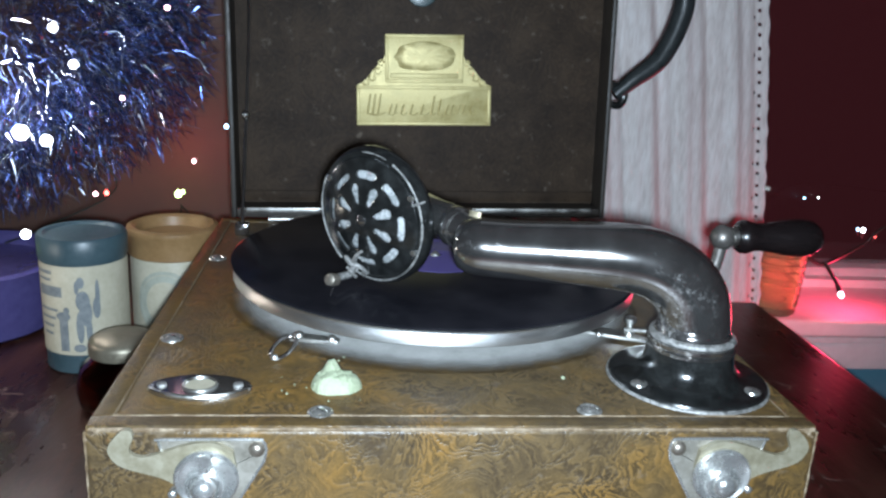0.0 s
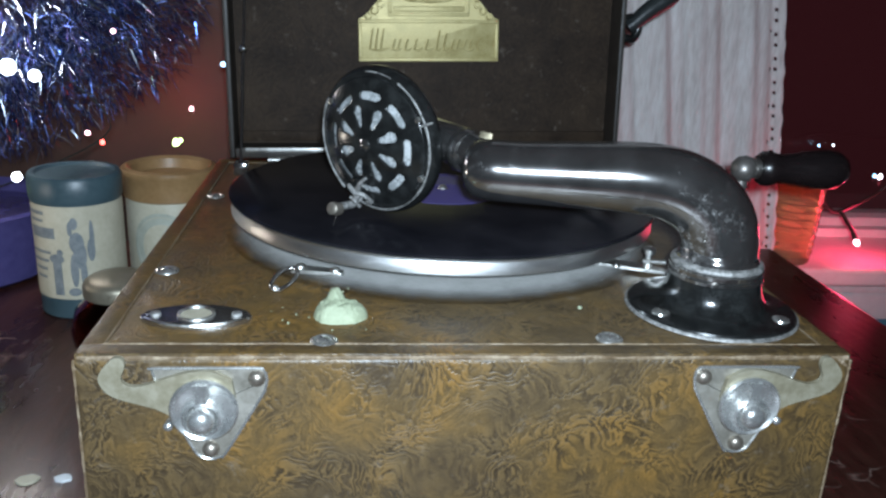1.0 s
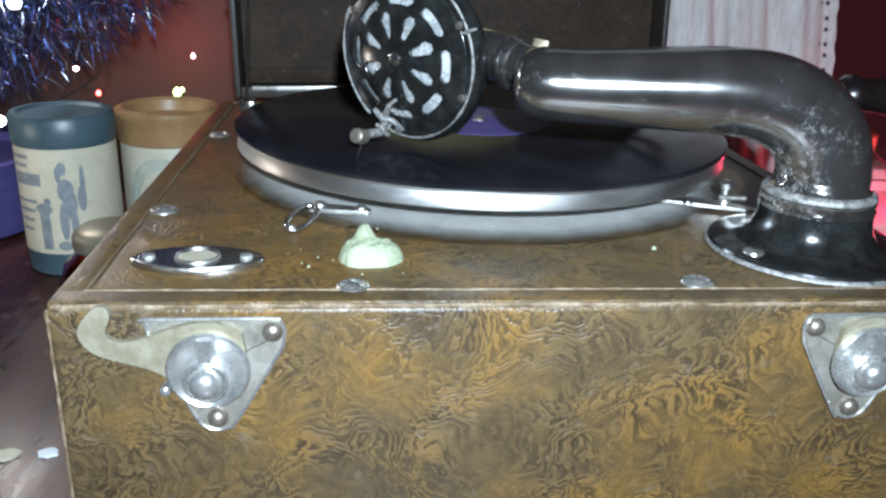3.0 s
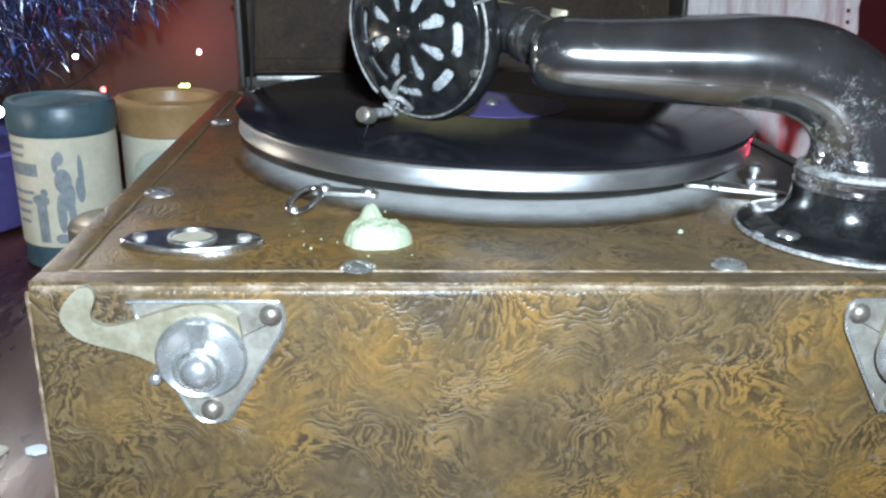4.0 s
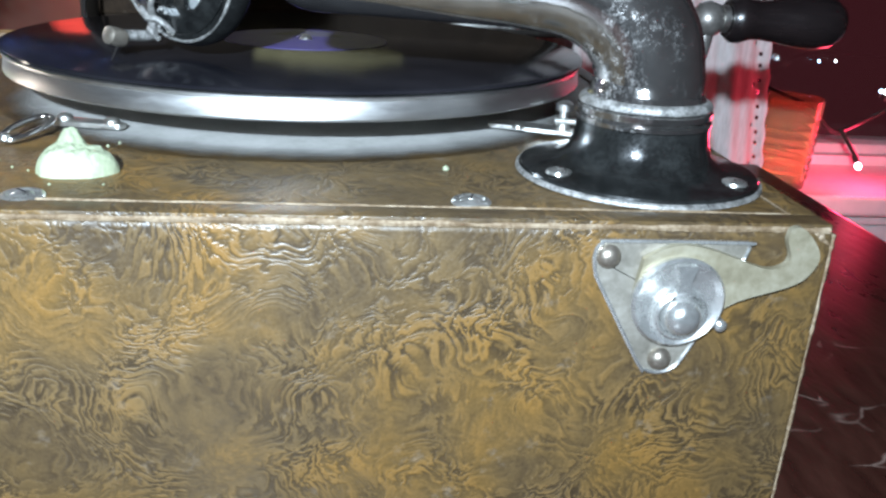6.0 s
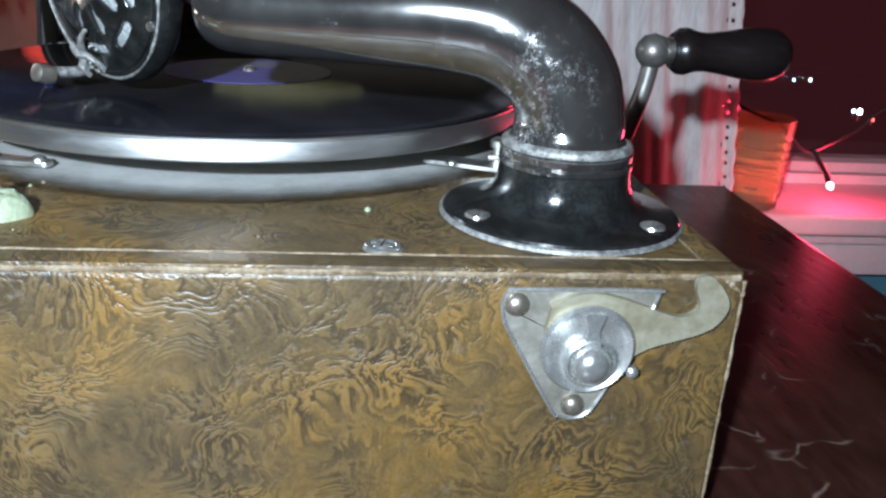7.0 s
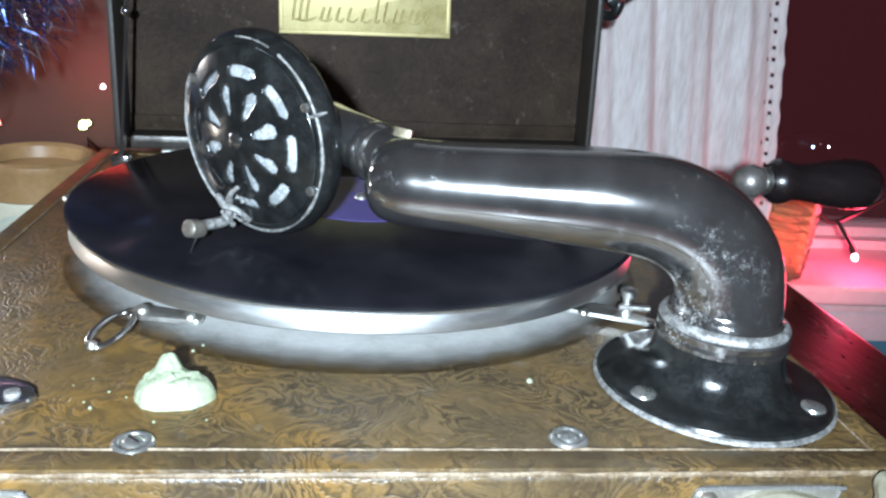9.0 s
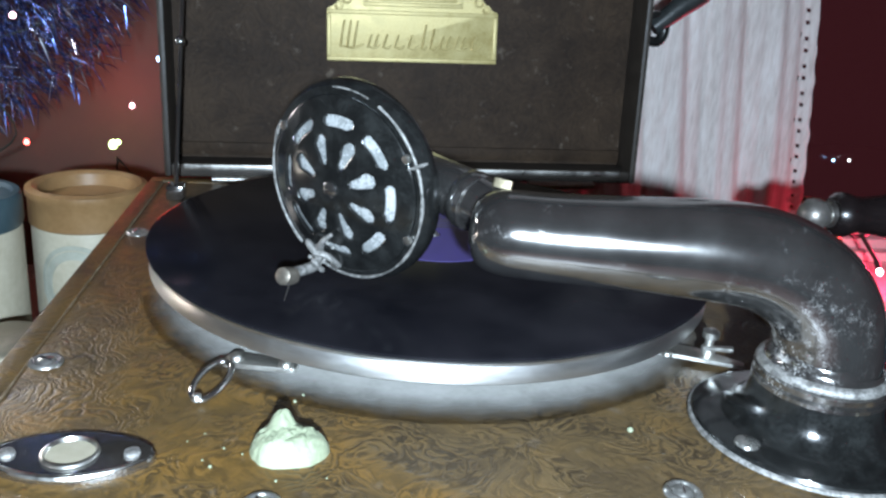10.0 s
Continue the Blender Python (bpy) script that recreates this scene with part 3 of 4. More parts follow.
def build_lid(g):
    """The open lid: a shallow tray leaning a little back on its hinges."""
    w, high, deep, lean = 0.151, 0.335, 0.036, 3.0
    m = pose(0.005, DEPTH - 0.006, TOP + 0.0062, -lean, -1.5)
    lid = part("lid", box(bmesh.new(), (-w, deep - 0.006, 0.0), (w, deep, high), 0.002, 2), BURL, g, "open lid lined with brown cloth")
    lid.matrix_local = m
    for s in (-1, 1):
        part("lid_side", boxed((min(s * w, s * (w - 0.0042)), 0, 0), (max(s * w, s * (w - 0.0042)), deep - 0.006, high), 0.0018), LIDEDGE, lid)
    part("lid_side", boxed((-w + 0.0042, 0, 0), (w - 0.0042, deep - 0.006, 0.008), 0.0018), LIDEDGE, lid)
    part("lid_side", boxed((-w + 0.0042, 0, high - 0.008), (w - 0.0042, deep - 0.006, high), 0.0018), LIDEDGE, lid)
    part("lining", boxed((-w + 0.0042, deep - 0.009, 0.008), (w - 0.0042, deep - 0.006, high - 0.008)), LINING, lid, "brown grained lid lining")
    part("lining_strip", boxed((-w + 0.0042, deep - 0.0115, 0.010), (w - 0.0042, deep - 0.009, 0.018), 0.0008), LINING, lid)
    part("rim_strip", boxed((-w + 0.012, -0.0030, 0.0050), (w - 0.012, 0.0002, 0.0085), 0.0008), NICKEL, lid, "thin nickel strip along the hinge edge")
    for x in (-0.1, 0.1):
        part("hinge", tubed([(x - 0.022, -0.001, -0.001, 0.0028), (x, -0.001, -0.001, 0.0028), (x + 0.022, -0.001, -0.001, 0.0028)], 12, 3), NICKEL, lid)
    # relief plaque
    f = pose(0.0030, deep - 0.0092, 0.0005, 90, -0.6)
    base = round_outline([(-0.0545, 0.072, 0.0008), (0.0545, 0.072, 0.0008), (0.0545, 0.104, 0.0008), (0.049, 0.106, 0.002), (0.040, 0.117, 0.003), (0.0315, 0.126, 0.002), (0.0315, 0.144, 0.0008),
                          (-0.0315, 0.144, 0.0008), (-0.0315, 0.126, 0.002), (-0.040, 0.117, 0.003), (-0.049, 0.106, 0.002), (-0.0545, 0.104, 0.0008)], 3)
    plq = part("plaque", slabbed(base, 0.0022, f, 0.0005), PLAQUE, lid, "cast gilt metal plaque with raised relief")
    for x0, x1, y0, y1 in ((-0.0545, 0.0545, 0.072, 0.1035), (-0.0315, 0.0315, 0.106, 0.144)):
        bm = bmesh.new()
        e = 0.0026
        for lo, hi in (((x0, y0), (x1, y0 + e)), ((x0, y1 - e), (x1, y1)), ((x0, y0 + e), (x0 + e, y1 - e)), ((x1 - e, y0 + e), (x1, y1 - e))):
            box(bm, (lo[0], lo[1], 0.0020), (hi[0], hi[1], 0.0036), 0.0006, 2, f)
        part("plaque_border", bm, PLAQUE, plq)
    # raised lettering as plain strokes
    x = -0.046
    for wide, tall in ((0.016, 0.0165), (0.0085, 0.0085), (0.006, 0.0085), (0.0075, 0.0085), (0.0075, 0.0085), (0.004, 0.0155), (0.005, 0.013), (0.0085, 0.0085), (0.0095, 0.0085), (0.007, 0.0085)):
        bm = bmesh.new()
        for k in range(max(1, int(wide / 0.0042))):
            a = x + 0.0042 * k
            tube(bm, [(a, 0.0805, 0.0026, 0.0007), (a + 0.0012, 0.0805 + tall * 0.5, 0.0028, 0.0009), (a + 0.0026, 0.0805 + tall, 0.0026, 0.0006)], 6, 3)
        tube(bm, [(x - 0.0008, 0.0815, 0.0024, 0.0005), (x + wide * 0.5, 0.0803, 0.0027, 0.0008), (x + wide - 0.001, 0.0825, 0.0024, 0.0005)], 6, 3)
        part("raised_bar", bm, PLAQUE, plq).matrix_local = f
        x += wide + 0.0013
    # the raised relief, kept as one plain swelling
    bm = turned([(1.0, 0.0), (0.96, 0.35), (0.75, 0.75), (0.4, 0.95), (0, 1.0)], 40)
    for v in bm.verts:
        q = v.co.copy()
        uneven = 1 + 0.16 * noise.noise(Vector((2.2 * q.x, 2.2 * q.y, 5)))
        v.co = Vector((0.001 + 0.0250 * uneven * q.x, 0.1268 + 0.0118 * uneven * q.y, 0.0020 + (0.0016 + 0.0007 * noise.noise(Vector((4 * q.x, 4 * q.y, 2)))) * min(1, 1.6 * q.z)))
    part("relief", bm, PLAQUE, plq, "plain raised relief").matrix_local = f
    part("relief_ground", boxed((-0.0275, 0.1095, 0.0020), (0.0275, 0.1135, 0.0034), 0.0008), PLAQUE, plq).matrix_local = f
    for s in (-1, 1):
        for k, (a, c, r) in enumerate(((0.0345, 0.1215, 0.0022), (0.0375, 0.1150, 0.0026), (0.0420, 0.1100, 0.0026), (0.0470, 0.1060, 0.0022))):
            ring = [(s * a + r * math.cos(q * 0.9 + k), c + r * math.sin(q * 0.9 + k), 0.0028, 0.0009 * (1 - 0.06 * q)) for q in range(7)]
            part("scroll", tubed(ring, 6, 3), PLAQUE, plq).matrix_local = f
    catch = part("lid_catch", turned([(0.013, 0), (0.0125, 0.0012), (0.009, 0.0020), (0, 0.0022)], 32, frame_of((-0.001, deep - 0.0092, 0.1785), (0, -1, 0))), TEAL, lid, "dark teal round badge")
    part("badge_centre", turned([(0.005, 0.002), (0.0045, 0.0032), (0, 0.0036)], 20, frame_of((-0.001, deep - 0.0092, 0.1785), (0, -1, 0))), PIPE, catch)
    # carrying handle on the outer side
    h = part("carrying_handle", tubed([(w + 0.006, 0.014, 0.100, 0.0050), (w + 0.020, 0.014, 0.112, 0.0068), (w + 0.042, 0.014, 0.130, 0.0080), (w + 0.056, 0.014, 0.160, 0.0082), (w + 0.0575, 0.014, 0.185, 0.0082),
                                       (w + 0.042, 0.014, 0.225, 0.0080), (w + 0.020, 0.014, 0.243, 0.0068), (w + 0.006, 0.014, 0.255, 0.0050)], 18, 6), BLACKLEATHER, lid, "black leather carrying handle")
    for z in (0.100, 0.255):
        part("handle_ring", tubed([(w - 0.001, 0.014, z - 0.006, 0.003), (w + 0.010, 0.014, z - 0.008, 0.0034), (w + 0.014, 0.014, z, 0.0034), (w + 0.010, 0.014, z + 0.008, 0.0034), (w - 0.001, 0.014, z + 0.006, 0.003)], 10, 5), LACQUER, h)
    # folding stay
    stay = part("lid_stay", tubed([(-0.1320, 0.296, TOP + 0.006, 0.0024), (-0.1320, 0.298, TOP + 0.014, 0.0013), (-0.1310, 0.322, 0.190, 0.0011), (-0.1325, 0.352, 0.255, 0.0011), (-0.136, 0.362, 0.290, 0.0013)], 8, 6), PIPE, g, "thin metal lid stay")
    part("stay_foot", boxed((-0.137, 0.290, TOP), (-0.127, 0.302, TOP + 0.009), 0.002), PIPE, stay)
    part("stay_pivot", turned(dome(0.003, 0.003), 16, frame_of((-0.1312, 0.318, 0.182), (0, -1, 0.2))), PIPE, stay)


def build_turntable(g):
    c = (CENTRE.x, CENTRE.y, 0)
    t = part("turntable", turned([(0.004, 0.1078), (0.1192, 0.1078), (0.1203, 0.1081), (0.1209, 0.1087), (0.1209, 0.1092), (0.1199, 0.1148), (0.1192, 0.1162), (0.004, 0.1162)], 128, pose(*c), True), RIMMETAL, g, "nickel-rimmed turntable")
    part("turntable_lip", turned([(0.1198, 0.1144), (0.1207, 0.1148), (0.1207, 0.1158), (0.1198, 0.1163)], 128, pose(*c), True), RIMMETAL, t)
    part("hub", turned([(0.008, TOP), (0.008, 0.1080), (0, 0.1080)], 24, pose(*c)), PIPE, t)
    part("spindle", turned([(0.0034, 0.112), (0.0034, 0.1184), (0.0026, 0.1196), (0.0016, 0.1206), (0, 0.1210)], 20, pose(*c)), NICKEL, t)


def build_record():
    r = thing("record", "black shellac gramophone record with violet label on the turntable", "record", (CENTRE.x, CENTRE.y, 0.1163))
    part("disc", turned([(0.0037, 0.0), (0.1204, 0.0), (0.1219, 0.0008), (0.1219, 0.0017), (0.1206, 0.0023), (0.049, 0.0021), (0.047, 0.0024), (0.0037, 0.0024)], 160, None, True), VINYL, r)
    part("label", turned([(0.0038, 0.00245), (0.0358, 0.00245), (0.0358, 0.00265), (0.0038, 0.00265)], 64, None, True), LABEL, r, "violet paper label")
    for k in range(5):
        part("label_bar", boxed((-0.016 + 0.002 * k, 0.010 + 0.004 * k, 0.00268), (0.016 - 0.002 * k, 0.0112 + 0.004 * k, 0.00276)), LABELGOLD, r)


def build_arm(g):
    """Tone arm: lacquered foot, swivel collar, bent tapering pipe, gooseneck and soundbox."""
    foot = Vector((0.1135, 0.049, TOP))
    base = part("arm_foot", turned([(0, 0), (0.0375, 0), (0.0380, 0.0012), (0.0372, 0.0028), (0.0345, 0.0034), (0.0290, 0.0041), (0.0250, 0.0056), (0.0225, 0.0082), (0.0212, 0.0118), (0.0207, 0.0150), (0.0205, 0.0175), (0, 0.0175)], 64, Matrix.Translation(foot)), LACQUER, g, "black lacquered tone arm foot")
    part("worn_rim", turned([(0.0381, 0.0002), (0.0388, 0.0006), (0.0386, 0.0016), (0.0378, 0.0020)], 64, Matrix.Translation(foot), True), WORNWHITE, base, "rim worn to pale metal")
    part("collar", turned([(0.0190, 0.0172), (0.0209, 0.0178), (0.0209, 0.0190), (0.0193, 0.0197), (0.0206, 0.0204), (0.0208, 0.0222), (0.0196, 0.0230), (0.0160, 0.0232), (0.0160, 0.0172)], 56, Matrix.Translation(foot), True), PIPE, base)
    part("collar_lip", turned([(0.0165, 0.0232), (0.0204, 0.0231), (0.0206, 0.0238), (0.0202, 0.0248), (0.0190, 0.0256), (0.0165, 0.0258)], 56, Matrix.Translation(foot), True), WORNWHITE, base, "bright worn nickel lip")
    for a in (205, 318, 90):
        d = Vector((math.cos(radians(a)), math.sin(radians(a)), 0))
        at = foot + d * 0.0315 + Vector((0, 0, 0.0036))
        part("screw", turned([(0.0041, 0), (0.0038, 0.0008), (0.0025, 0.0013), (0, 0.0015)], 20, Matrix.Translation(at)), SCREWMETAL, base)
    way = Vector((-0.002, 0.0755, 0)) - Vector((foot.x, foot.y, 0))
    far = way.length
    way.normalize()
    pts = []
    for s, z, r in ((0.0, 0.1196, 0.0192), (0.0, 0.1212, 0.0186), (0.0, 0.1236, 0.0173), (0.0, 0.1275, 0.0168), (0.0028, 0.1380, 0.0169), (0.0108, 0.1474, 0.0168), (0.0240, 0.1536, 0.0165), (0.041, 0.1553, 0.0161), (0.065, 0.1548, 0.0152), (0.088, 0.1542, 0.0143), (far - 0.020, 0.1541, 0.0141), (far - 0.012, 0.1542, 0.0139), (far - 0.006, 0.1542, 0.0125), (far - 0.0025, 0.1542, 0.0098), (far - 0.0004, 0.1542, 0.0052)):
        q = foot + way * s
        pts.append((q.x, q.y, z, r))
    arm = part("tone_arm", tubed(pts, 40, 8), PIPE, g, "tarnished nickel tone arm pipe")
    end = foot + way * (far - 0.001)
    # soundbox frame
    yaw, dip = radians(42), radians(5)
    n = Vector((-math.sin(yaw) * math.cos(dip), -math.cos(yaw) * math.cos(dip), -math.sin(dip)))
    hub = Vector((-0.0420, 0.1072, 0.1585))
    f = frame_of(hub, n)
    back = f @ Vector((0, 0, -0.0120))
    part("gooseneck", tubed([(end.x + 0.014, end.y + 0.003, 0.1560, 0.0088), (end.x + 0.004, end.y + 0.016, 0.1590, 0.0096), (end.x - 0.007, end.y + 0.028, 0.1612, 0.0094), (back.x + 0.016, back.y + 0.010, back.z + 0.0016, 0.0088), (back.x, back.y, back.z, 0.0088)], 24, 6), PIPE, arm, "nickel gooseneck")
    part("swivel_ring", tubed([(end.x + 0.0040, end.y + 0.0145, 0.1584, 0.0100), (end.x + 0.0024, end.y + 0.0170, 0.1589, 0.0106), (end.x + 0.0010, end.y + 0.0195, 0.1592, 0.0100)], 24, 4), PIPE, arm)
    part("stub", turned([(0.0150, -0.0122), (0.0150, -0.0146), (0.0112, -0.0156), (0.0100, -0.0200), (0.0, -0.0200)], 36, f), LACQUER, arm)
    part("stop_tab", slabbed(round_outline([(-0.0032, -0.0022, 0.001), (0.0038, -0.0026, 0.001), (0.0030, 0.0020, 0.0015), (-0.0012, 0.0032, 0.0015)], 4), 0.0030, pose(end.x + 0.0100, end.y + 0.0080, 0.1662, -14, 8, -20), 0.0003), OLDBRASS, arm, "small worn brass tab on the swivel")
    part("bayonet_pin", turned(dome(0.0014, 0.0016), 12, frame_of((end.x + 0.006, end.y - 0.0112, 0.161), (-0.2, -1, 0.2))), PIPE, arm)
    sb = part("soundbox", turned([(0.010, -0.0125), (0.020, -0.0122), (0.0300, -0.0114), (0.0350, -0.0096), (0.0364, -0.0076), (0.0365, -0.0048), (0.0359, -0.0026), (0.0345, -0.0008), (0.0318, -0.0006), (0.0316, -0.0030), (0.0, -0.0030)], 72, f), LACQUER, arm, "round black soundbox with pierced face")
    rng = random.Random(3)
    for a0, a1, thick in ((-112, 62, 0.00055), (70, 96, 0.00030), (148, 232, 0.00050)):
        arc = []
        for k in range(17):
            a = radians(a0 + (a1 - a0) * k / 16)
            q = f @ Vector((0.0341 * math.cos(a), 0.0341 * math.sin(a), -0.0006))
            arc.append((*q, thick * rng.uniform(0.55, 1.35)))
        part("ring_edge", tubed(arc, 8, 3), WORNWHITE, sb, "worn pale rim line")
    part("diaphragm", turned([(0.0310, -0.0022), (0.0280, -0.0012), (0.0230, 0.0007), (0.0160, 0.0024), (0.0080, 0.0036), (0, 0.0040)], 48, f), MICA, sb, "pale silvery mica diaphragm")
    # pierced face plate
    bm = bmesh.new()
    rings, steps = 46, 192
    radii = [0.0022 + (0.0318 - 0.0022) * k / rings for k in range(rings + 1)]
    spin = 20.0

    def pierced(x, y):
        r, a = math.hypot(x, y), math.degrees(math.atan2(y, x)) - spin
        for k in range(8):
            d = (a - 45 * k + 180) % 360 - 180
            along, across = r * math.cos(radians(d)) - 0.0128, r * math.sin(radians(d))
            half = 0.0020 + 0.0008 * max(-1, min(1, along / 0.0035))
            if abs(d) < 60 and math.hypot(max(0, abs(along) - 0.0033), across) < half:
                return True
            e = (a - 45 * k - 22.5 + 180) % 360 - 180
            arc = radians(e) * 0.0232
            if math.hypot(max(0, abs(arc) - 0.0046), r - 0.0236) < 0.0019:
                return True
        return False

    grid = [[bm.verts.new((r * math.cos(2 * math.pi * k / steps), r * math.sin(2 * math.pi * k / steps), 0.0062 * max(0, 1 - (r / 0.0318) ** 2))) for k in range(steps)] for r in radii]
    for i in range(rings):
        for k in range(steps):
            q = (grid[i][k], grid[i][(k + 1) % steps], grid[i + 1][(k + 1) % steps], grid[i + 1][k])
            c = sum((v.co for v in q), Vector()) / 4
            if not pierced(c.x, c.y):
                bm.faces.new(q)
    bmesh.ops.delete(bm, geom=[v for v in bm.verts if not v.link_faces], context="VERTS")
    for v in bm.verts:
        v.co = f @ v.co
    plate = part("face_plate", bm, LACQUER, sb, "black pierced face plate")
    solid = plate.modifiers.new("thickness", "SOLIDIFY")
    solid.thickness, solid.offset = 0.0013, -1
    part("centre_stud", turned([(0.0030, 0.0050), (0.0029, 0.0068), (0.0018, 0.0076), (0, 0.0078)], 20, f), PIPE, sb)
    for a in (28, 148, 262, 335):
        part("screw", turned([(0.0016, 0), (0.0015, 0.0012), (0, 0.0016)], 14, f @ pose(0.0338 * math.cos(radians(a)) * 0.94, 0.0338 * math.sin(radians(a)) * 0.94, -0.0004)), NICKEL, sb)
    lug = bmesh.new()
    for a, wide in ((22, 0.00045),):
        d = Vector((math.cos(radians(a)), math.sin(radians(a)), 0))
        tube(lug, [(*(f @ (d * 0.0315 + Vector((0, 0, 0.0006)))), wide), (*(f @ (d * 0.0345 + Vector((0, 0, -0.0003)))), wide * 1.5), (*(f @ (d * 0.0362 + Vector((0, 0, -0.0038)))), wide)], 8, 4)
    part("rim_lug", lug, WORNWHITE, sb, "pale scraped lug on the rim")
    # needle bar at the lower edge
    a = radians(251)
    tip = f @ Vector((0.0305 * math.cos(a), 0.0305 * math.sin(a), 0.003))
    bar = part("needle_bar", tubed([(*(f @ Vector((0.0165 * math.cos(a + 0.35), 0.0165 * math.sin(a + 0.35), 0.0068))), 0.0007), (*(f @ Vector((0.0215 * math.cos(a + 0.1), 0.0215 * math.sin(a + 0.1), 0.0062))), 0.0011), (*tip, 0.0019), (*(f @ Vector((0.0345 * math.cos(a), 0.0345 * math.sin(a), 0.004))), 0.0019)], 10, 5), WORNWHITE, sb, "worn pale needle bar")
    # scraped bracket: two bent arms and lumps of old solder
    bm = bmesh.new()
    for side, reach in ((-1, 0.0085), (1, 0.0045)):
        tube(bm, [(*(f @ Vector((0.0300 * math.cos(a) + side * reach * math.sin(a), 0.0300 * math.sin(a) - side * reach * math.cos(a), 0.0006))), 0.0009), (*(f @ Vector((0.0265 * math.cos(a) + side * 0.005 * math.sin(a), 0.0265 * math.sin(a) - side * 0.005 * math.cos(a), 0.0044))), 0.0012), (*(f @ Vector((0.0275 * math.cos(a), 0.0275 * math.sin(a), 0.0055))), 0.0014)], 8, 4)
    rng = random.Random(11)
    for _ in range(16):
        q = rng.uniform(0.024, 0.0345)
        off = rng.gauss(0, 0.0032)
        bmesh.ops.create_icosphere(bm, subdivisions=1, radius=rng.uniform(0.0006, 0.0013), matrix=Matrix.Translation(f @ Vector((q * math.cos(a) + off * math.sin(a), q * math.sin(a) - off * math.cos(a), rng.uniform(0.0008, 0.0040)))))
    part("pivot_block", bm, WORNWHITE, bar)
    part("needle_holder", tubed([(*tip, 0.0016), (*((f @ Vector((0.0345 * math.cos(a), 0.0345 * math.sin(a), 0.004)))), 0.0021), (-0.0592, 0.1026, 0.1268, 0.0019)], 10, 4), WORNWHITE, bar)
    part("clamp_screw", turned([(0.0030, -0.003), (0.0033, 0.0), (0.0031, 0.003), (0.0020, 0.0036), (0, 0.0037)], 20, frame_of((-0.0600, 0.1018, 0.1262), (-0.55, -0.75, 0.25))), COPPER, bar, "dull copper clamp screw")
    part("needle", tubed([(-0.0585, 0.1035, 0.126, 0.0004), (-0.0600, 0.1000, 0.1215, 0.0003), (-0.0612, 0.0975, 0.1180, 0.0002)], 8, 3), PIPE, bar)


def build_crank(g):
    bm = tubed([(0.150, 0.176, 0.066, 0.0048), (0.160, 0.176, 0.070, 0.0046), (0.1675, 0.176, 0.080, 0.0044), (0.1755, 0.176, 0.098, 0.0042), (0.1810, 0.176, 0.118, 0.0040), (0.183, 0.176, 0.133, 0.0040)], 14, 6)
    c = part("crank", bm, STEEL, g, "bent nickel winding crank")
    part("crank_ball", turned([(0, -0.0082), (0.0047, -0.0067), (0.0075, -0.0032), (0.0082, 0), (0.0075, 0.0032), (0.0047, 0.0067), (0, 0.0082)], 28, pose(0.183, 0.176, 0.135)), STEEL, c)
    part("ferrule", turned([(0.0045, 0.005), (0.0062, 0.006), (0.0062, 0.0085), (0.0048, 0.0095)], 24, pose(0.183, 0.176, 0.1355, 0, 90, 0)), NICKEL, c)
    part("grip", turned([(0.0, 0.0085), (0.0082, 0.0090), (0.0105, 0.012), (0.0108, 0.015), (0.0092, 0.020), (0.0088, 0.025), (0.0098, 0.033), (0.0116, 0.043), (0.0124, 0.052), (0.0117, 0.059), (0.0085, 0.064), (0.003, 0.0662), (0, 0.0665)], 36, pose(0.183, 0.176, 0.1355, 0, 90, 2)), DARKWOOD, c, "dark turned wooden grip")
    part("escutcheon", turned([(0.012, 0), (0.0115, 0.0015), (0.006, 0.003), (0.005, 0.003)], 28, frame_of((0.155, 0.176, 0.068), (1, 0, 0))), NICKEL, c)


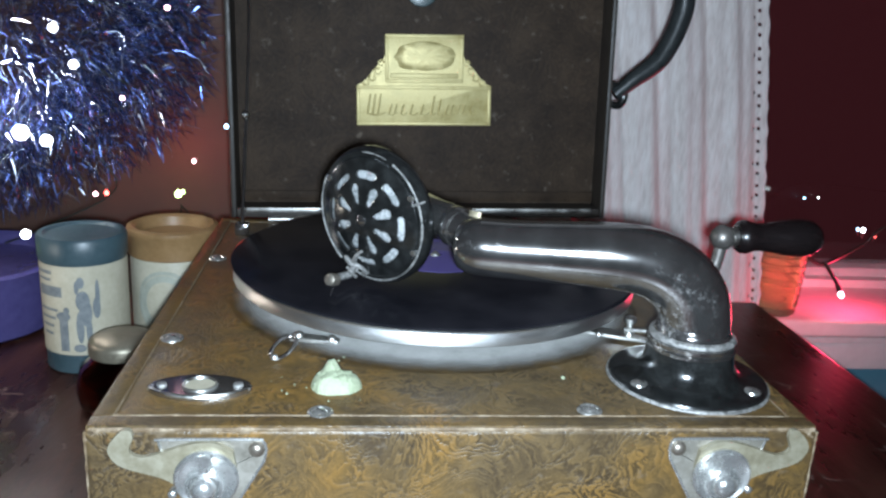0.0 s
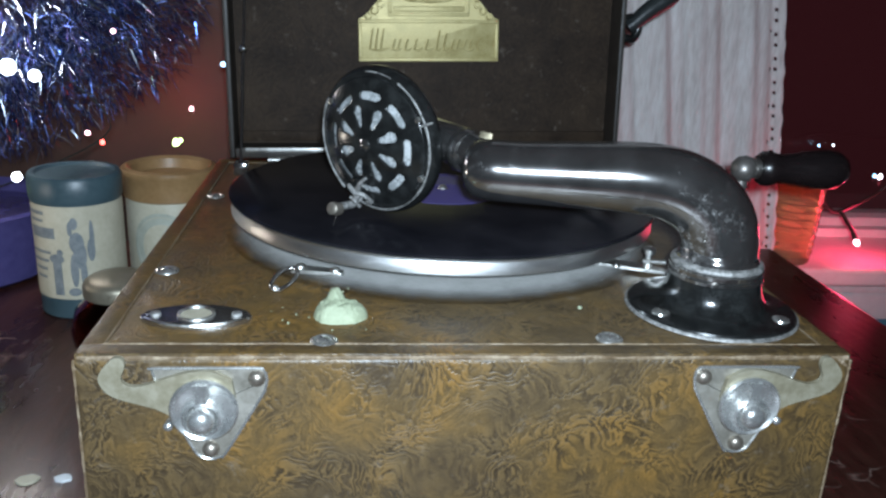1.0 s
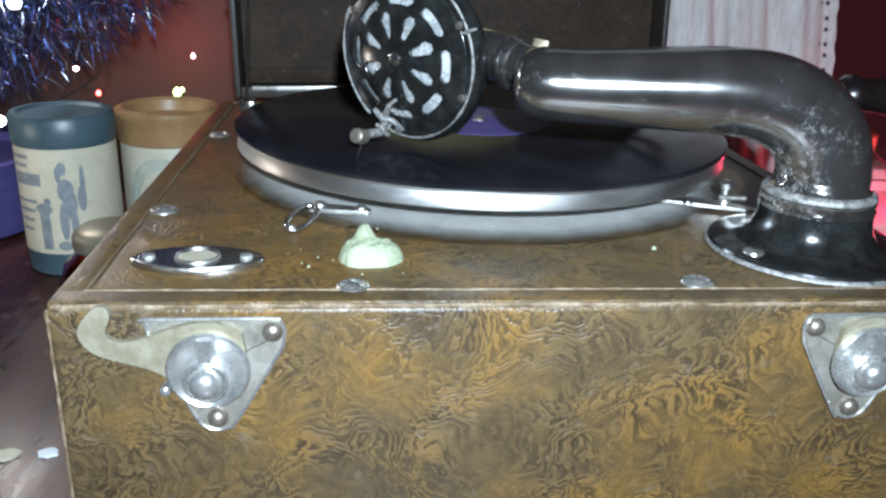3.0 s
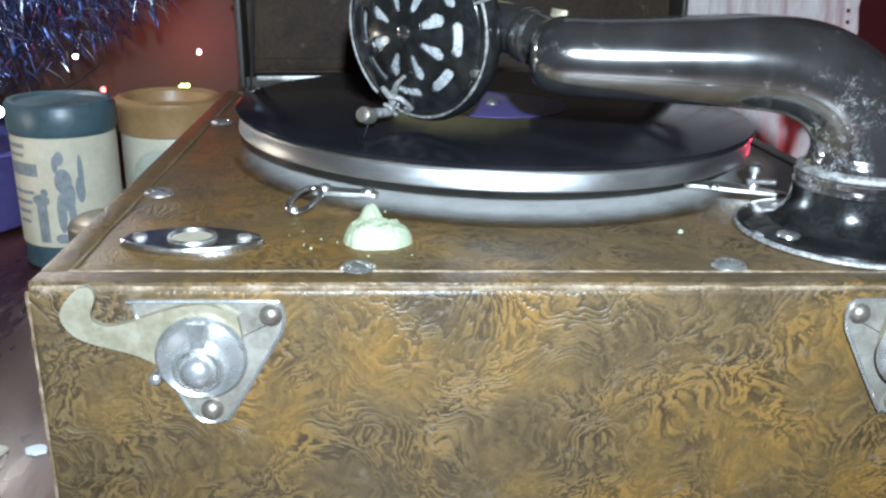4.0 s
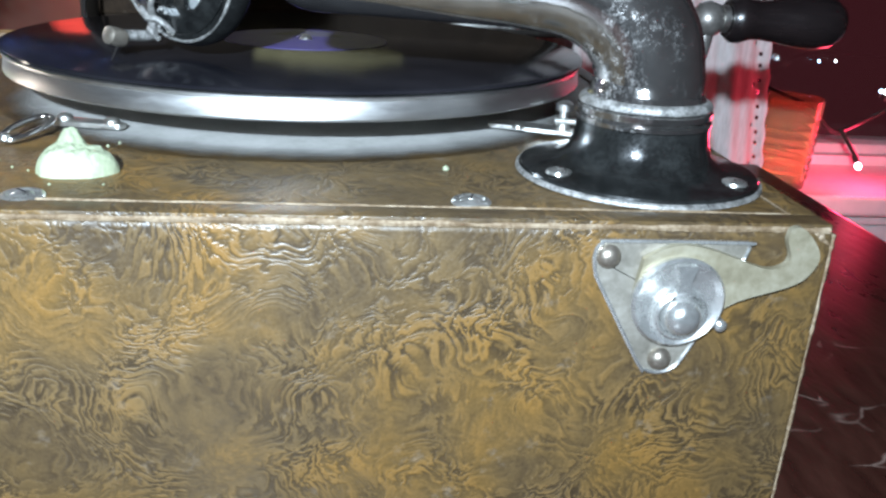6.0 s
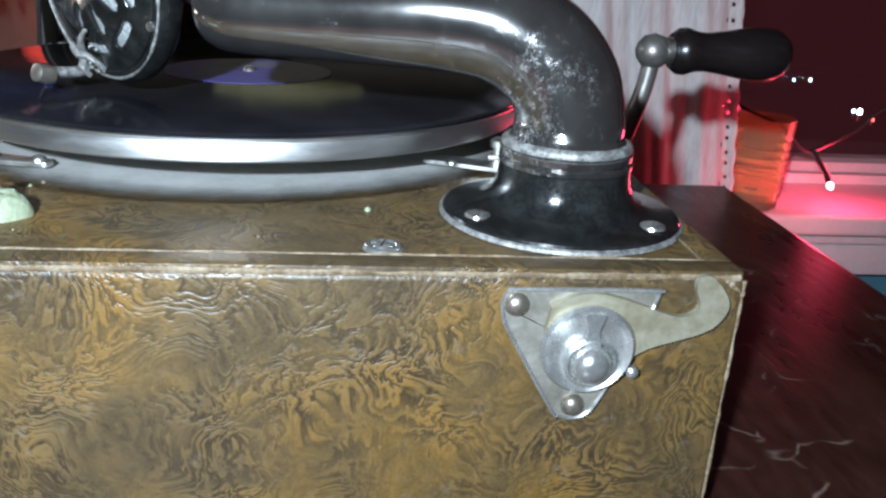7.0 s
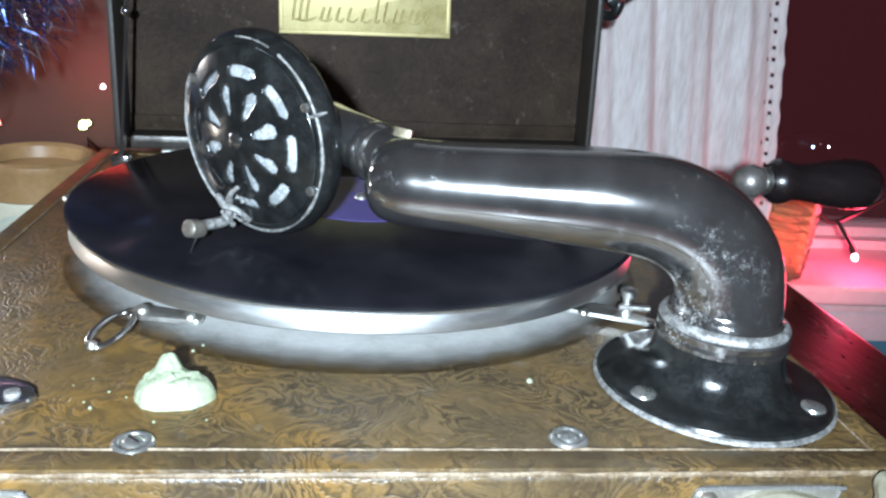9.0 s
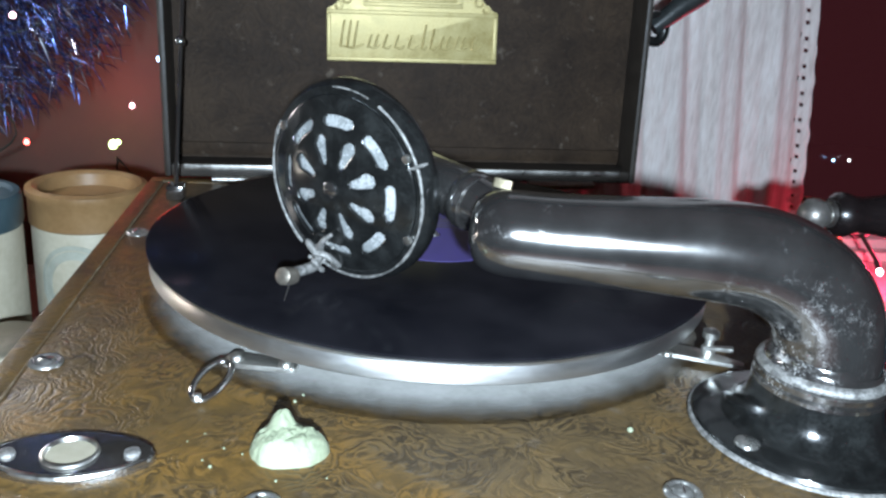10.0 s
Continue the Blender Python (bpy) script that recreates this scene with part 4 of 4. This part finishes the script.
def build_fittings(g):
    """Needle cup flange, brake and speed lever on the deck."""
    c = Vector((-0.1155, 0.0345, TOP))
    lens = []
    for k in range(48):
        a = 2 * math.pi * k / 48
        x = 0.0228 * math.cos(a)
        y = 0.0112 * math.copysign(abs(math.sin(a)) ** 1.25, math.sin(a))
        lens.append((x, y))
    e = part("needle_flange", slabbed(lens, 0.0022, Matrix.Translation(c), 0.0012), PIPE, g, "polished oval flange round an empty hole")
    part("flange_lip", tubed([(c.x - 0.0215, c.y - 0.0022, TOP + 0.0016, 0.0006), (c.x - 0.011, c.y - 0.0088, TOP + 0.0018, 0.0010), (c.x, c.y - 0.0112, TOP + 0.0018, 0.0012), (c.x + 0.011, c.y - 0.0088, TOP + 0.0018, 0.0010), (c.x + 0.0215, c.y - 0.0022, TOP + 0.0016, 0.0006)], 8, 6), NICKEL, e)
    part("hole_ring", turned([(0.0066, 0.0021), (0.0078, 0.0024), (0.0076, 0.0032), (0.0070, 0.0034), (0.0064, 0.0024)], 32, Matrix.Translation(c), True), NICKEL, e)
    part("hole_floor", turned([(0.0068, 0.0024), (0, 0.0024)], 24, Matrix.Translation(c)), CANCREAM, e)
    for s in (-1, 1):
        part("screw", turned([(0.0023, 0), (0.0021, 0.001), (0, 0.0013)], 16, Matrix.Translation(c + Vector((s * 0.0165, 0, 0.0022)))), WORNWHITE, e)
    b = part("brake", slabbed(round_outline([(-0.0815, 0.088, 0.002), (-0.056, 0.0835, 0.002), (-0.055, 0.089, 0.002), (-0.079, 0.0965, 0.002)]), 0.0016, pose(0, 0, TOP + 0.0015), 0.0004), NICKEL, g, "small nickel turntable brake")
    ring = []
    for k in range(13):
        a = 2 * math.pi * k / 12
        u, v = 0.0105 * math.cos(a), 0.0048 * math.sin(a)
        ring.append((-0.0828 + 0.33 * u + 0.94 * v, 0.0750 + 0.94 * u - 0.33 * v, TOP + 0.0034 + 0.0018 * math.cos(a), 0.0011))
    part("brake_loop", tubed(ring, 10, 4), PIPE, b)
    part("brake_tip", turned(dome(0.0018, 0.0022), 12, pose(-0.0862, 0.0652, TOP + 0.0018)), NICKEL, b)
    for x, y in ((-0.0765, 0.0915), (-0.0595, 0.0865)):
        part("screw", turned(dome(0.0028, 0.0022), 16, pose(x, y, TOP + 0.003)), NICKEL, b)
    s = part("speed_lever", slabbed(round_outline([(0.072, 0.104, 0.003), (0.110, 0.088, 0.001), (0.112, 0.091, 0.001), (0.098, 0.104, 0.002), (0.080, 0.112, 0.003)]), 0.0014, pose(0, 0, TOP + 0.002), 0.0004), NICKEL, g, "nickel speed lever beside the turntable")
    part("lever_post", turned([(0.0028, 0.0), (0.0028, 0.004), (0.0018, 0.0045), (0.0018, 0.0075), (0.0032, 0.008), (0.0032, 0.0105), (0.0016, 0.0115), (0, 0.0117)], 20, pose(0.101, 0.0995, TOP + 0.002)), NICKEL, s)
    part("lever_pin", tubed([(0.097, 0.097, TOP + 0.0065, 0.0012), (0.104, 0.0965, TOP + 0.0065, 0.0012), (0.109, 0.096, TOP + 0.0063, 0.0014)], 10, 3), NICKEL, s)
    part("screw", turned(dome(0.0022, 0.0018), 14, pose(0.0835, 0.0975, TOP + 0.0034)), NICKEL, s)


def build_putty():
    bm = bmesh.new()
    bmesh.ops.create_icosphere(bm, subdivisions=5, radius=1.0)
    for v in bm.verts:
        p = v.co.copy()
        a = math.atan2(p.y, p.x)
        r = math.hypot(p.x, p.y)
        edge = 1 + 0.14 * noise.noise(Vector((1.6 * math.cos(a), 1.6 * math.sin(a), 4))) + 0.03 * noise.noise(Vector((5 * math.cos(a), 5 * math.sin(a), 1)))
        x, y = 0.0112 * r * edge * math.cos(a), 0.0096 * r * edge * math.sin(a) + 0.0030 * max(0, math.sin(a + 0.12)) ** 12 * r ** 3 - 0.0022 * max(0, math.sin(a + 0.45) * (1 if math.cos(a) > 0 else 0)) ** 3 * r ** 3
        peak = math.exp(-(((x + 0.0018) / 0.0036) ** 2 + ((y - 0.0040) / 0.0036) ** 2) ** 2)
        dent = math.exp(-((x - 0.0040) ** 2 + (y - 0.0050) ** 2) / 0.0030 ** 2)
        rise = max(0.0, 1 - r ** 3) ** 0.6
        z = rise * (0.0078 + 0.0042 * peak - 0.0026 * dent + 0.0011 * noise.noise(Vector((x * 300, y * 300, 2))) + 0.0009 * noise.noise(Vector((x * 800, y * 800, 7))) + 0.0002 * noise.noise(Vector((x * 1900, y * 1900, 3))))
        v.co = Vector((x, y, z if p.z > 0 else 0.0))
    ob = part("putty_lump", bm, PUTTY, None)
    ob.location = (-0.0565, 0.0385, TOP)
    tagged(ob, "pale green dried putty lump stuck on the deck", "putty")
    specks = [(0.052, 0.049, 0.0011)] + [(-0.0555 + random.gauss(0, 0.013), 0.045 + random.gauss(0, 0.010), random.uniform(0.0002, 0.0006)) for _ in range(22)]
    bm = bmesh.new()
    for x, y, r in specks:
        bmesh.ops.create_icosphere(bm, subdivisions=1, radius=r, matrix=pose(x, y, TOP + 0.3 * r))
    tagged(part("putty_crumbs", bm, PUTTY, None), "tiny pale crumbs scattered on the deck", "crumbs", kind="stuff")


# ---- things round it ----
def curved_patch(bm, r, a0, a1, z0, z1, thick=0.0004, n=10):
    """A strip wrapped on a cylinder, angles in degrees."""
    inner = [[bm.verts.new(((r + t) * math.cos(radians(a0 + (a1 - a0) * k / n)), (r + t) * math.sin(radians(a0 + (a1 - a0) * k / n)), z)) for k in range(n + 1)] for t in (0, thick) for z in (z0, z1)]
    (a, b, c, d) = inner
    for k in range(n):
        bm.faces.new((c[k], c[k + 1], d[k + 1], d[k]))
        bm.faces.new((a[k], a[k + 1], c[k + 1], c[k]))
        bm.faces.new((b[k], b[k + 1], d[k + 1], d[k]))
    bm.faces.new((a[0], b[0], d[0], c[0]))
    bm.faces.new((a[n], b[n], d[n], c[n]))


def curved_oval(bm, r, a, z, wide, high, n=18):
    """A thin oval wrapped on a cylinder, at an angle in degrees."""
    rings = [[bm.verts.new(((r + t) * math.cos(radians(a + wide * math.cos(2 * math.pi * k / n))), (r + t) * math.sin(radians(a + wide * math.cos(2 * math.pi * k / n))), z + high * math.sin(2 * math.pi * k / n))) for k in range(n)] for t in (0, 0.0003)]
    for k in range(n):
        bm.faces.new((rings[0][k], rings[0][(k + 1) % n], rings[1][(k + 1) % n], rings[1][k]))
    for k in range(1, n // 2):
        bm.faces.new((rings[1][k - 1], rings[1][k], rings[1][n - k - 1], rings[1][n - k]) if n - k - 1 > k else (rings[1][k - 1], rings[1][k], rings[1][n - k]))


FLAKES = (-0.1875, 0.0635, -0.2035, 0.063)


def build_cans():
    can = thing("tin_canister", "blue tin canister with a cream printed label beside the gramophone", "canister", (-0.243, 0.284, 0))
    r = 0.029
    part("body", turned([(0, 0), (r - 0.001, 0), (r, 0.001), (r, 0.083), (r - 0.001, 0.084), (0, 0.084)], 56), CANBLUE, can)
    part("lid", turned([(r + 0.0008, 0.0815), (r + 0.0014, 0.083), (r + 0.0014, 0.097), (r, 0.0992), (r - 0.003, 0.0992), (r - 0.0045, 0.0972), (0, 0.0972)], 56), CANBLUE, can)
    lab = bmesh.new()
    curved_patch(lab, r + 0.0002, -170, 10, 0.015, 0.0805, 0.0004, 40)
    label = part("paper_label", lab, CANCREAM, can, "cream paper label with blue print")
    for z, h, a0, a1 in ((0.074, 0.0025, -150, -118), (0.069, 0.002, -146, -120), (0.058, 0.0075, -146, -104), (0.047, 0.002, -148, -112), (0.041, 0.002, -147, -116), (0.035, 0.002, -146, -120), (0.029, 0.002, -142, -122)):
        bm = bmesh.new()
        curved_patch(bm, r + 0.0007, a0, a1, z, z + h, 0.0002)
        part("label_bar", bm, CANINK, label)
    for z, high, a, wide in ((0.0555, 0.0075, -77, 9), (0.047, 0.010, -74, 8), (0.036, 0.012, -82, 5), (0.034, 0.011, -71, 4), (0.069, 0.0042, -79, 5), (0.0655, 0.0050, -84, 3), (0.059, 0.0120, -58, 3), (0.050, 0.008, -60, 5), (0.026, 0.004, -66, 6), (0.0205, 0.003, -84, 8), (0.044, 0.0035, -104, 10), (0.0485, 0.0025, -99, 4)):
        bm = bmesh.new()
        curved_oval(bm, r + 0.0007, a, z, wide, high)
        part("label_shape", bm, CANINK, label)
    bm = bmesh.new()
    curved_patch(bm, r + 0.0007, -110, -98, 0.018, 0.043, 0.0002)
    part("label_shape", bm, CANINK, label)
    jar = thing("stoneware_jar", "ochre glazed jar with a cream oval label beside the gramophone", "jar", (-0.189, 0.328, 0))
    r = 0.0325
    part("body", turned([(0, 0), (r - 0.002, 0), (r, 0.002), (r, 0.071), (r - 0.001, 0.073), (0, 0.073)], 56), CANCREAM, jar, "cream label round the body")
    part("rim", turned([(r - 0.001, 0.0715), (r + 0.001, 0.073), (r + 0.001, 0.088), (r + 0.0022, 0.090), (r + 0.0018, 0.0935), (r - 0.002, 0.095), (r - 0.005, 0.093), (r - 0.006, 0.086), (0, 0.085)], 56), TERRACOTTA, jar, "ochre brown lid")
    for rad, w in ((0.021, 0.0012), (0.017, 0.0022)):
        bm, n = bmesh.new(), 48
        loops = [[bm.verts.new(((r + t) * math.cos(radians(-92) + q * math.cos(2 * math.pi * k / n) / r), (r + t) * math.sin(radians(-92) + q * math.cos(2 * math.pi * k / n) / r), 0.040 + 1.15 * q * math.sin(2 * math.pi * k / n))) for k in range(n)] for q, t in ((rad - w, 0), (rad - w, 0.0004), (rad + w, 0.0004), (rad + w, 0))]
        for one, two in zip(loops, loops[1:]):
            for k in range(n):
                bm.faces.new((one[k], one[(k + 1) % n], two[(k + 1) % n], two[k]))
        part("label_ring", bm, CANINKPALE, jar)
    pot = thing("glass_jar", "small red-brown glass jar with a dull tin lid beside the gramophone", "jar", (-0.199, 0.214, 0))
    part("glass", turned([(0, 0), (0.024, 0), (0.029, 0.004), (0.0305, 0.014), (0.027, 0.027), (0.019, 0.035), (0.018, 0.039), (0.0155, 0.039), (0.0165, 0.034), (0.0245, 0.026), (0.028, 0.014), (0.0265, 0.006), (0, 0.004)], 40), REDGLASS, pot)
    part("lid", turned([(0.0205, 0.036), (0.0214, 0.037), (0.0214, 0.043), (0.0204, 0.0455), (0.0170, 0.0478), (0.010, 0.0494), (0, 0.0498)], 40), LIDMETAL, pot)
    for name, x, y, size, mat, text in (("paper_flake", FLAKES[0], FLAKES[1], 0.0042, CANPALE, "small whitish paper flake lying on the table"), ("paper_flake", FLAKES[2], FLAKES[3], 0.0052, CANCREAM, "small beige flake lying on the table")):
        rng = random.Random(size)
        ring = [(size * (0.8 + 0.4 * rng.random()) * math.cos(a), 0.7 * size * (0.8 + 0.4 * rng.random()) * math.sin(a)) for a in np.linspace(0, 2 * math.pi, 14)[:-1]]
        flake = part(name, slabbed([(float(a), float(c)) for a, c in ring], 0.0012), mat, None)
        flake.location = (x, y, 0.0)
        tagged(flake, text, "paper flake")


def build_tree():
    """Table-top tinsel tree of foil strips, the palest ones painted as glints."""
    at = Vector((-0.362, 0.358, 0))
    t = thing("tinsel_tree", "small blue tinsel tree in a violet pot behind the canisters", "tinsel tree", at)
    part("trunk", tubed([(0, 0, 0.0, 0.010), (0, 0, 0.1, 0.008), (0.002, 0, 0.3, 0.006), (0, 0, 0.50, 0.004)], 12, 4), WIRE, t)
    part("pot", turned([(0, 0), (0.066, 0), (0.070, 0.003), (0.074, 0.028), (0.077, 0.050), (0.079, 0.054), (0.076, 0.056), (0.071, 0.052), (0.069, 0.046), (0, 0.044)], 56), BOWLBLUE, t, "violet-blue glazed pot")
    rng = random.Random(5)
    for name, material, count in (("foil_fringe", TINSELBLUE, 38000), ("foil_fringe", TINSELVIOLET, 8000), ("foil_fringe", TINSELGLINT, 9000)):
        verts, faces = [], []
        for _ in range(count):
            d = Vector((rng.gauss(0, 1), rng.gauss(0, 1), rng.gauss(0, 1))).normalized()
            deep = rng.uniform(0.62, 1.0)
            c = Vector((0.203 * d.x * deep, 0.032 + 0.085 * d.y * deep, 0.262 + (0.21 if d.z > 0 else 0.172) * d.z * deep))
            c.x += 0.02 * noise.noise(c * 14)
            c.z += 0.03 * noise.noise(c * 11)
            way = (d + 0.9 * Vector((rng.gauss(0, 1), rng.gauss(0, 1), rng.gauss(0, 1) - 0.3)).normalized()).normalized()
            side = way.orthogonal().normalized()
            side = Matrix.Rotation(rng.uniform(0, 6.28), 3, way) @ side
            long, wide = rng.uniform(0.007, 0.018), rng.uniform(0.00020, 0.00042)
            mid, tip = c + way * long * 0.5, c + way * long + Vector((0, 0, -0.25 * long * rng.random()))
            n = len(verts)
            verts += [c - side * wide, c + side * wide, mid - side * wide, mid + side * wide, tip]
            faces += [(n, n + 1, n + 3, n + 2), (n + 2, n + 3, n + 4)]
        me = bpy.data.meshes.new(name)
        me.from_pydata(verts, [], faces)
        me.materials.append(material)
        ob = new(name, me)
        ob.parent = t
        tagged(ob, "", "", "", "stuff")


def fairy_bulb_or_glint(parent, at, material, r=0.0028, way=(0, 0, 1), socket=True):
    m = frame_of(at, way, (0.1, 1, 0.2))
    b = part("bulb_or_glint", turned([(0, -0.8 * r), (0.8 * r, -0.5 * r), (r, 0.2 * r), (0.75 * r, 1.1 * r), (0, 1.7 * r)], 12, m), material, parent)
    if socket:
        part("bulb_socket", turned([(0.55 * r, -3.4 * r), (0.9 * r, -3.2 * r), (0.9 * r, -0.7 * r), (0, -0.7 * r)], 10, m), WIRE, b)


def build_lights():
    s = thing("fairy_lights", "string of lit fairy lights on dark wire over the window sill, with two added pane glints", "fairy lights", (0, 0, 0))
    part("wire", tubed([(1.05, 0.60, -0.036, 0.0016), (0.80, 0.60, 0.03, 0.0016), (0.62, 0.606, 0.045, 0.0018), (0.572, 0.604, 0.018, 0.0020), (0.535, 0.592, 0.004, 0.0024), (0.505, 0.585, -0.002, 0.0024), (0.475, 0.585, 0.022, 0.0018), (0.44, 0.60, 0.036, 0.0016), (0.38, 0.63, 0.06, 0.0016), (0.20, 0.645, -0.03, 0.0012), (-0.10, 0.645, -0.08, 0.0010), (-0.236, 0.648, -0.02, 0.0008), (-0.246, 0.628, 0.038, 0.0008), (-0.262, 0.648, -0.02, 0.0008), (-0.60, 0.645, -0.08, 0.0010)], 8, 6), WIRE, s)
    part("wire", tubed([(0.515, 0.586, -0.001, 0.0022), (0.520, 0.572, -0.014, 0.0022), (0.523, 0.560, -0.024, 0.0024)], 8, 4), WIRE, s)
    fairy_bulb_or_glint(s, (0.523, 0.556, -0.030), GLOWPINK, 0.0034, (0.1, -0.7, -0.8))
    fairy_bulb_or_glint(s, (0.569, 0.606, 0.035), GLOWWHITE, 0.0026)
    fairy_bulb_or_glint(s, (0.562, 0.606, 0.036), GLOWBLUE, 0.0017)
    fairy_bulb_or_glint(s, (0.585, 0.606, 0.028), GLOWRED, 0.0017)
    fairy_bulb_or_glint(s, (-0.246, 0.618, 0.051), GLOWGREEN, 0.0038, socket=False)
    fairy_bulb_or_glint(s, (-0.241, 0.618, 0.054), GLOWGREEN, 0.0022, socket=False)
    fairy_bulb_or_glint(s, (-0.232, 0.640, 0.085), GLOWPINK, 0.0022, socket=False)
    fairy_bulb_or_glint(s, (-0.33, 0.640, 0.045), GLOWRED, 0.0026, socket=False)
    # two glowing points added for lights mirrored in the pane; nothing hangs there
    fairy_bulb_or_glint(s, (0.552, 0.718, 0.050), GLOWBLUE, 0.0013, socket=False)
    fairy_bulb_or_glint(s, (0.572, 0.718, 0.051), GLOWWHITE, 0.0010, socket=False)
    tl = thing("tree_lights", "string of lit white fairy lights on the tinsel tree", "fairy lights", (0, 0, 0))
    spots = [(-0.156, 0.386, 0.163, GLOWBLUE, 0.0022), (-0.304, 0.341, 0.079, GLOWWHITE, 0.0042), (-0.285, 0.300, 0.165, GLOWWHITE, 0.0060), (-0.268, 0.300, 0.160, GLOWWHITE, 0.0045),
             (-0.305, 0.300, 0.265, GLOWWHITE, 0.0042), (-0.258, 0.300, 0.238, GLOWWHITE, 0.0034), (-0.246, 0.300, 0.214, GLOWWHITE, 0.0034), (-0.330, 0.310, 0.070, GLOWGREEN, 0.0034), (-0.19, 0.34, 0.255, GLOWPINK, 0.0022), (-0.22, 0.32, 0.19, GLOWPINK, 0.0018), (-0.24, 0.31, 0.12, GLOWPINK, 0.0018)]
    for x, y, z, mat, r in spots:
        fairy_bulb_or_glint(tl, (x, y, z), mat, 0.9 * r, (0.2, -1, 0.3), False)
    part("wire", tubed([(x, y + 0.055, z - 0.006, 0.0006) for x, y, z, mat, r in sorted(spots[1:], key=lambda q: q[2])], 6, 6), WIRE, tl)


def build_curtain():
    bm = bmesh.new()
    cols, rows = 90, 400
    grid = []
    for j in range(rows + 1):
        z = -0.30 + 1.35 * j / rows
        lean = -0.155 * (z + 0.033)
        row = []
        for i in range(cols + 1):
            u = i / cols
            x = 0.146 + 0.258 * u + lean + 0.004 * math.sin(7 * z)
            y = 0.515 + 0.0034 * math.sin(34 * u + 1.2 * math.sin(3 * z)) + 0.0016 * math.sin(91 * u + 2) + 0.003 * noise.noise(Vector((u * 9, z * 4, 0)))
            if u > 0.985:
                x += 0.0007 * math.sin(z * 240) + 0.0012 * noise.noise(Vector((z * 90, 3, 1)))
            row.append(bm.verts.new((x, y, z)))
        grid.append(row)
    for j, (a, b) in enumerate(zip(grid, grid[1:])):
        for i in range(cols):
            # punched holes of the lace border
            if (i == 87 and (j * 37) % 7 < 2) or (i == 85 and (j * 53) % 11 == 1):
                continue
            bm.faces.new((a[i], a[i + 1], b[i + 1], b[i]))
    c = part("lace_curtain", bm, LACE, None)
    tagged(c, "white lace curtain hanging in soft folds by the window", "curtain")
    mod = c.modifiers.new("thickness", "SOLIDIFY")
    mod.thickness = 0.0012
    tagged(part("curtain_rail", tubed([(-0.2, 0.515, 1.06, 0.008), (0.6, 0.515, 1.06, 0.008), (1.5, 0.515, 1.06, 0.008)], 12, 3), SILLWHITE, None), "white curtain rail over the window", "curtain rail")


def build_tumbler():
    t = thing("glass_tumbler", "amber ribbed glass tumbler on the window sill", "tumbler", (0.453, 0.580, -0.060))
    prof = [(0.0235, 0.0092), (0.0268, 0.0090)]
    for k in range(8):
        prof += [(0.0266 + 0.0004 * k, 0.0098 + 0.0088 * k), (0.0284 + 0.0004 * k, 0.0120 + 0.0088 * k), (0.0288 + 0.0004 * k, 0.0142 + 0.0088 * k), (0.0284 + 0.0004 * k, 0.0164 + 0.0088 * k)]
    prof += [(0.0312, 0.0840), (0.0312, 0.0900), (0.0292, 0.0900), (0.0282, 0.0840), (0.0262, 0.0500)]
    part("body", turned(prof, 48, None, True), AMBER, t, "amber glass with moulded rings")
    part("base", turned([(0, 0), (0.024, 0), (0.0268, 0.0025), (0.0272, 0.0070), (0.0262, 0.0086), (0, 0.0086)], 48), AMBER, t, "thick glass base")
    part("rim", turned([(0.0293, 0.0903), (0.0314, 0.0903), (0.0318, 0.0914), (0.0310, 0.0924), (0.0298, 0.0924), (0.0291, 0.0914)], 48, None, True), AMBER, t)


build_room()
build_table()
gramophone = build_case()
build_lid(gramophone)
build_turntable(gramophone)
build_record()
build_arm(gramophone)
build_crank(gramophone)
build_fittings(gramophone)
build_putty()
build_cans()
build_tree()
build_lights()
build_curtain()
build_tumbler()
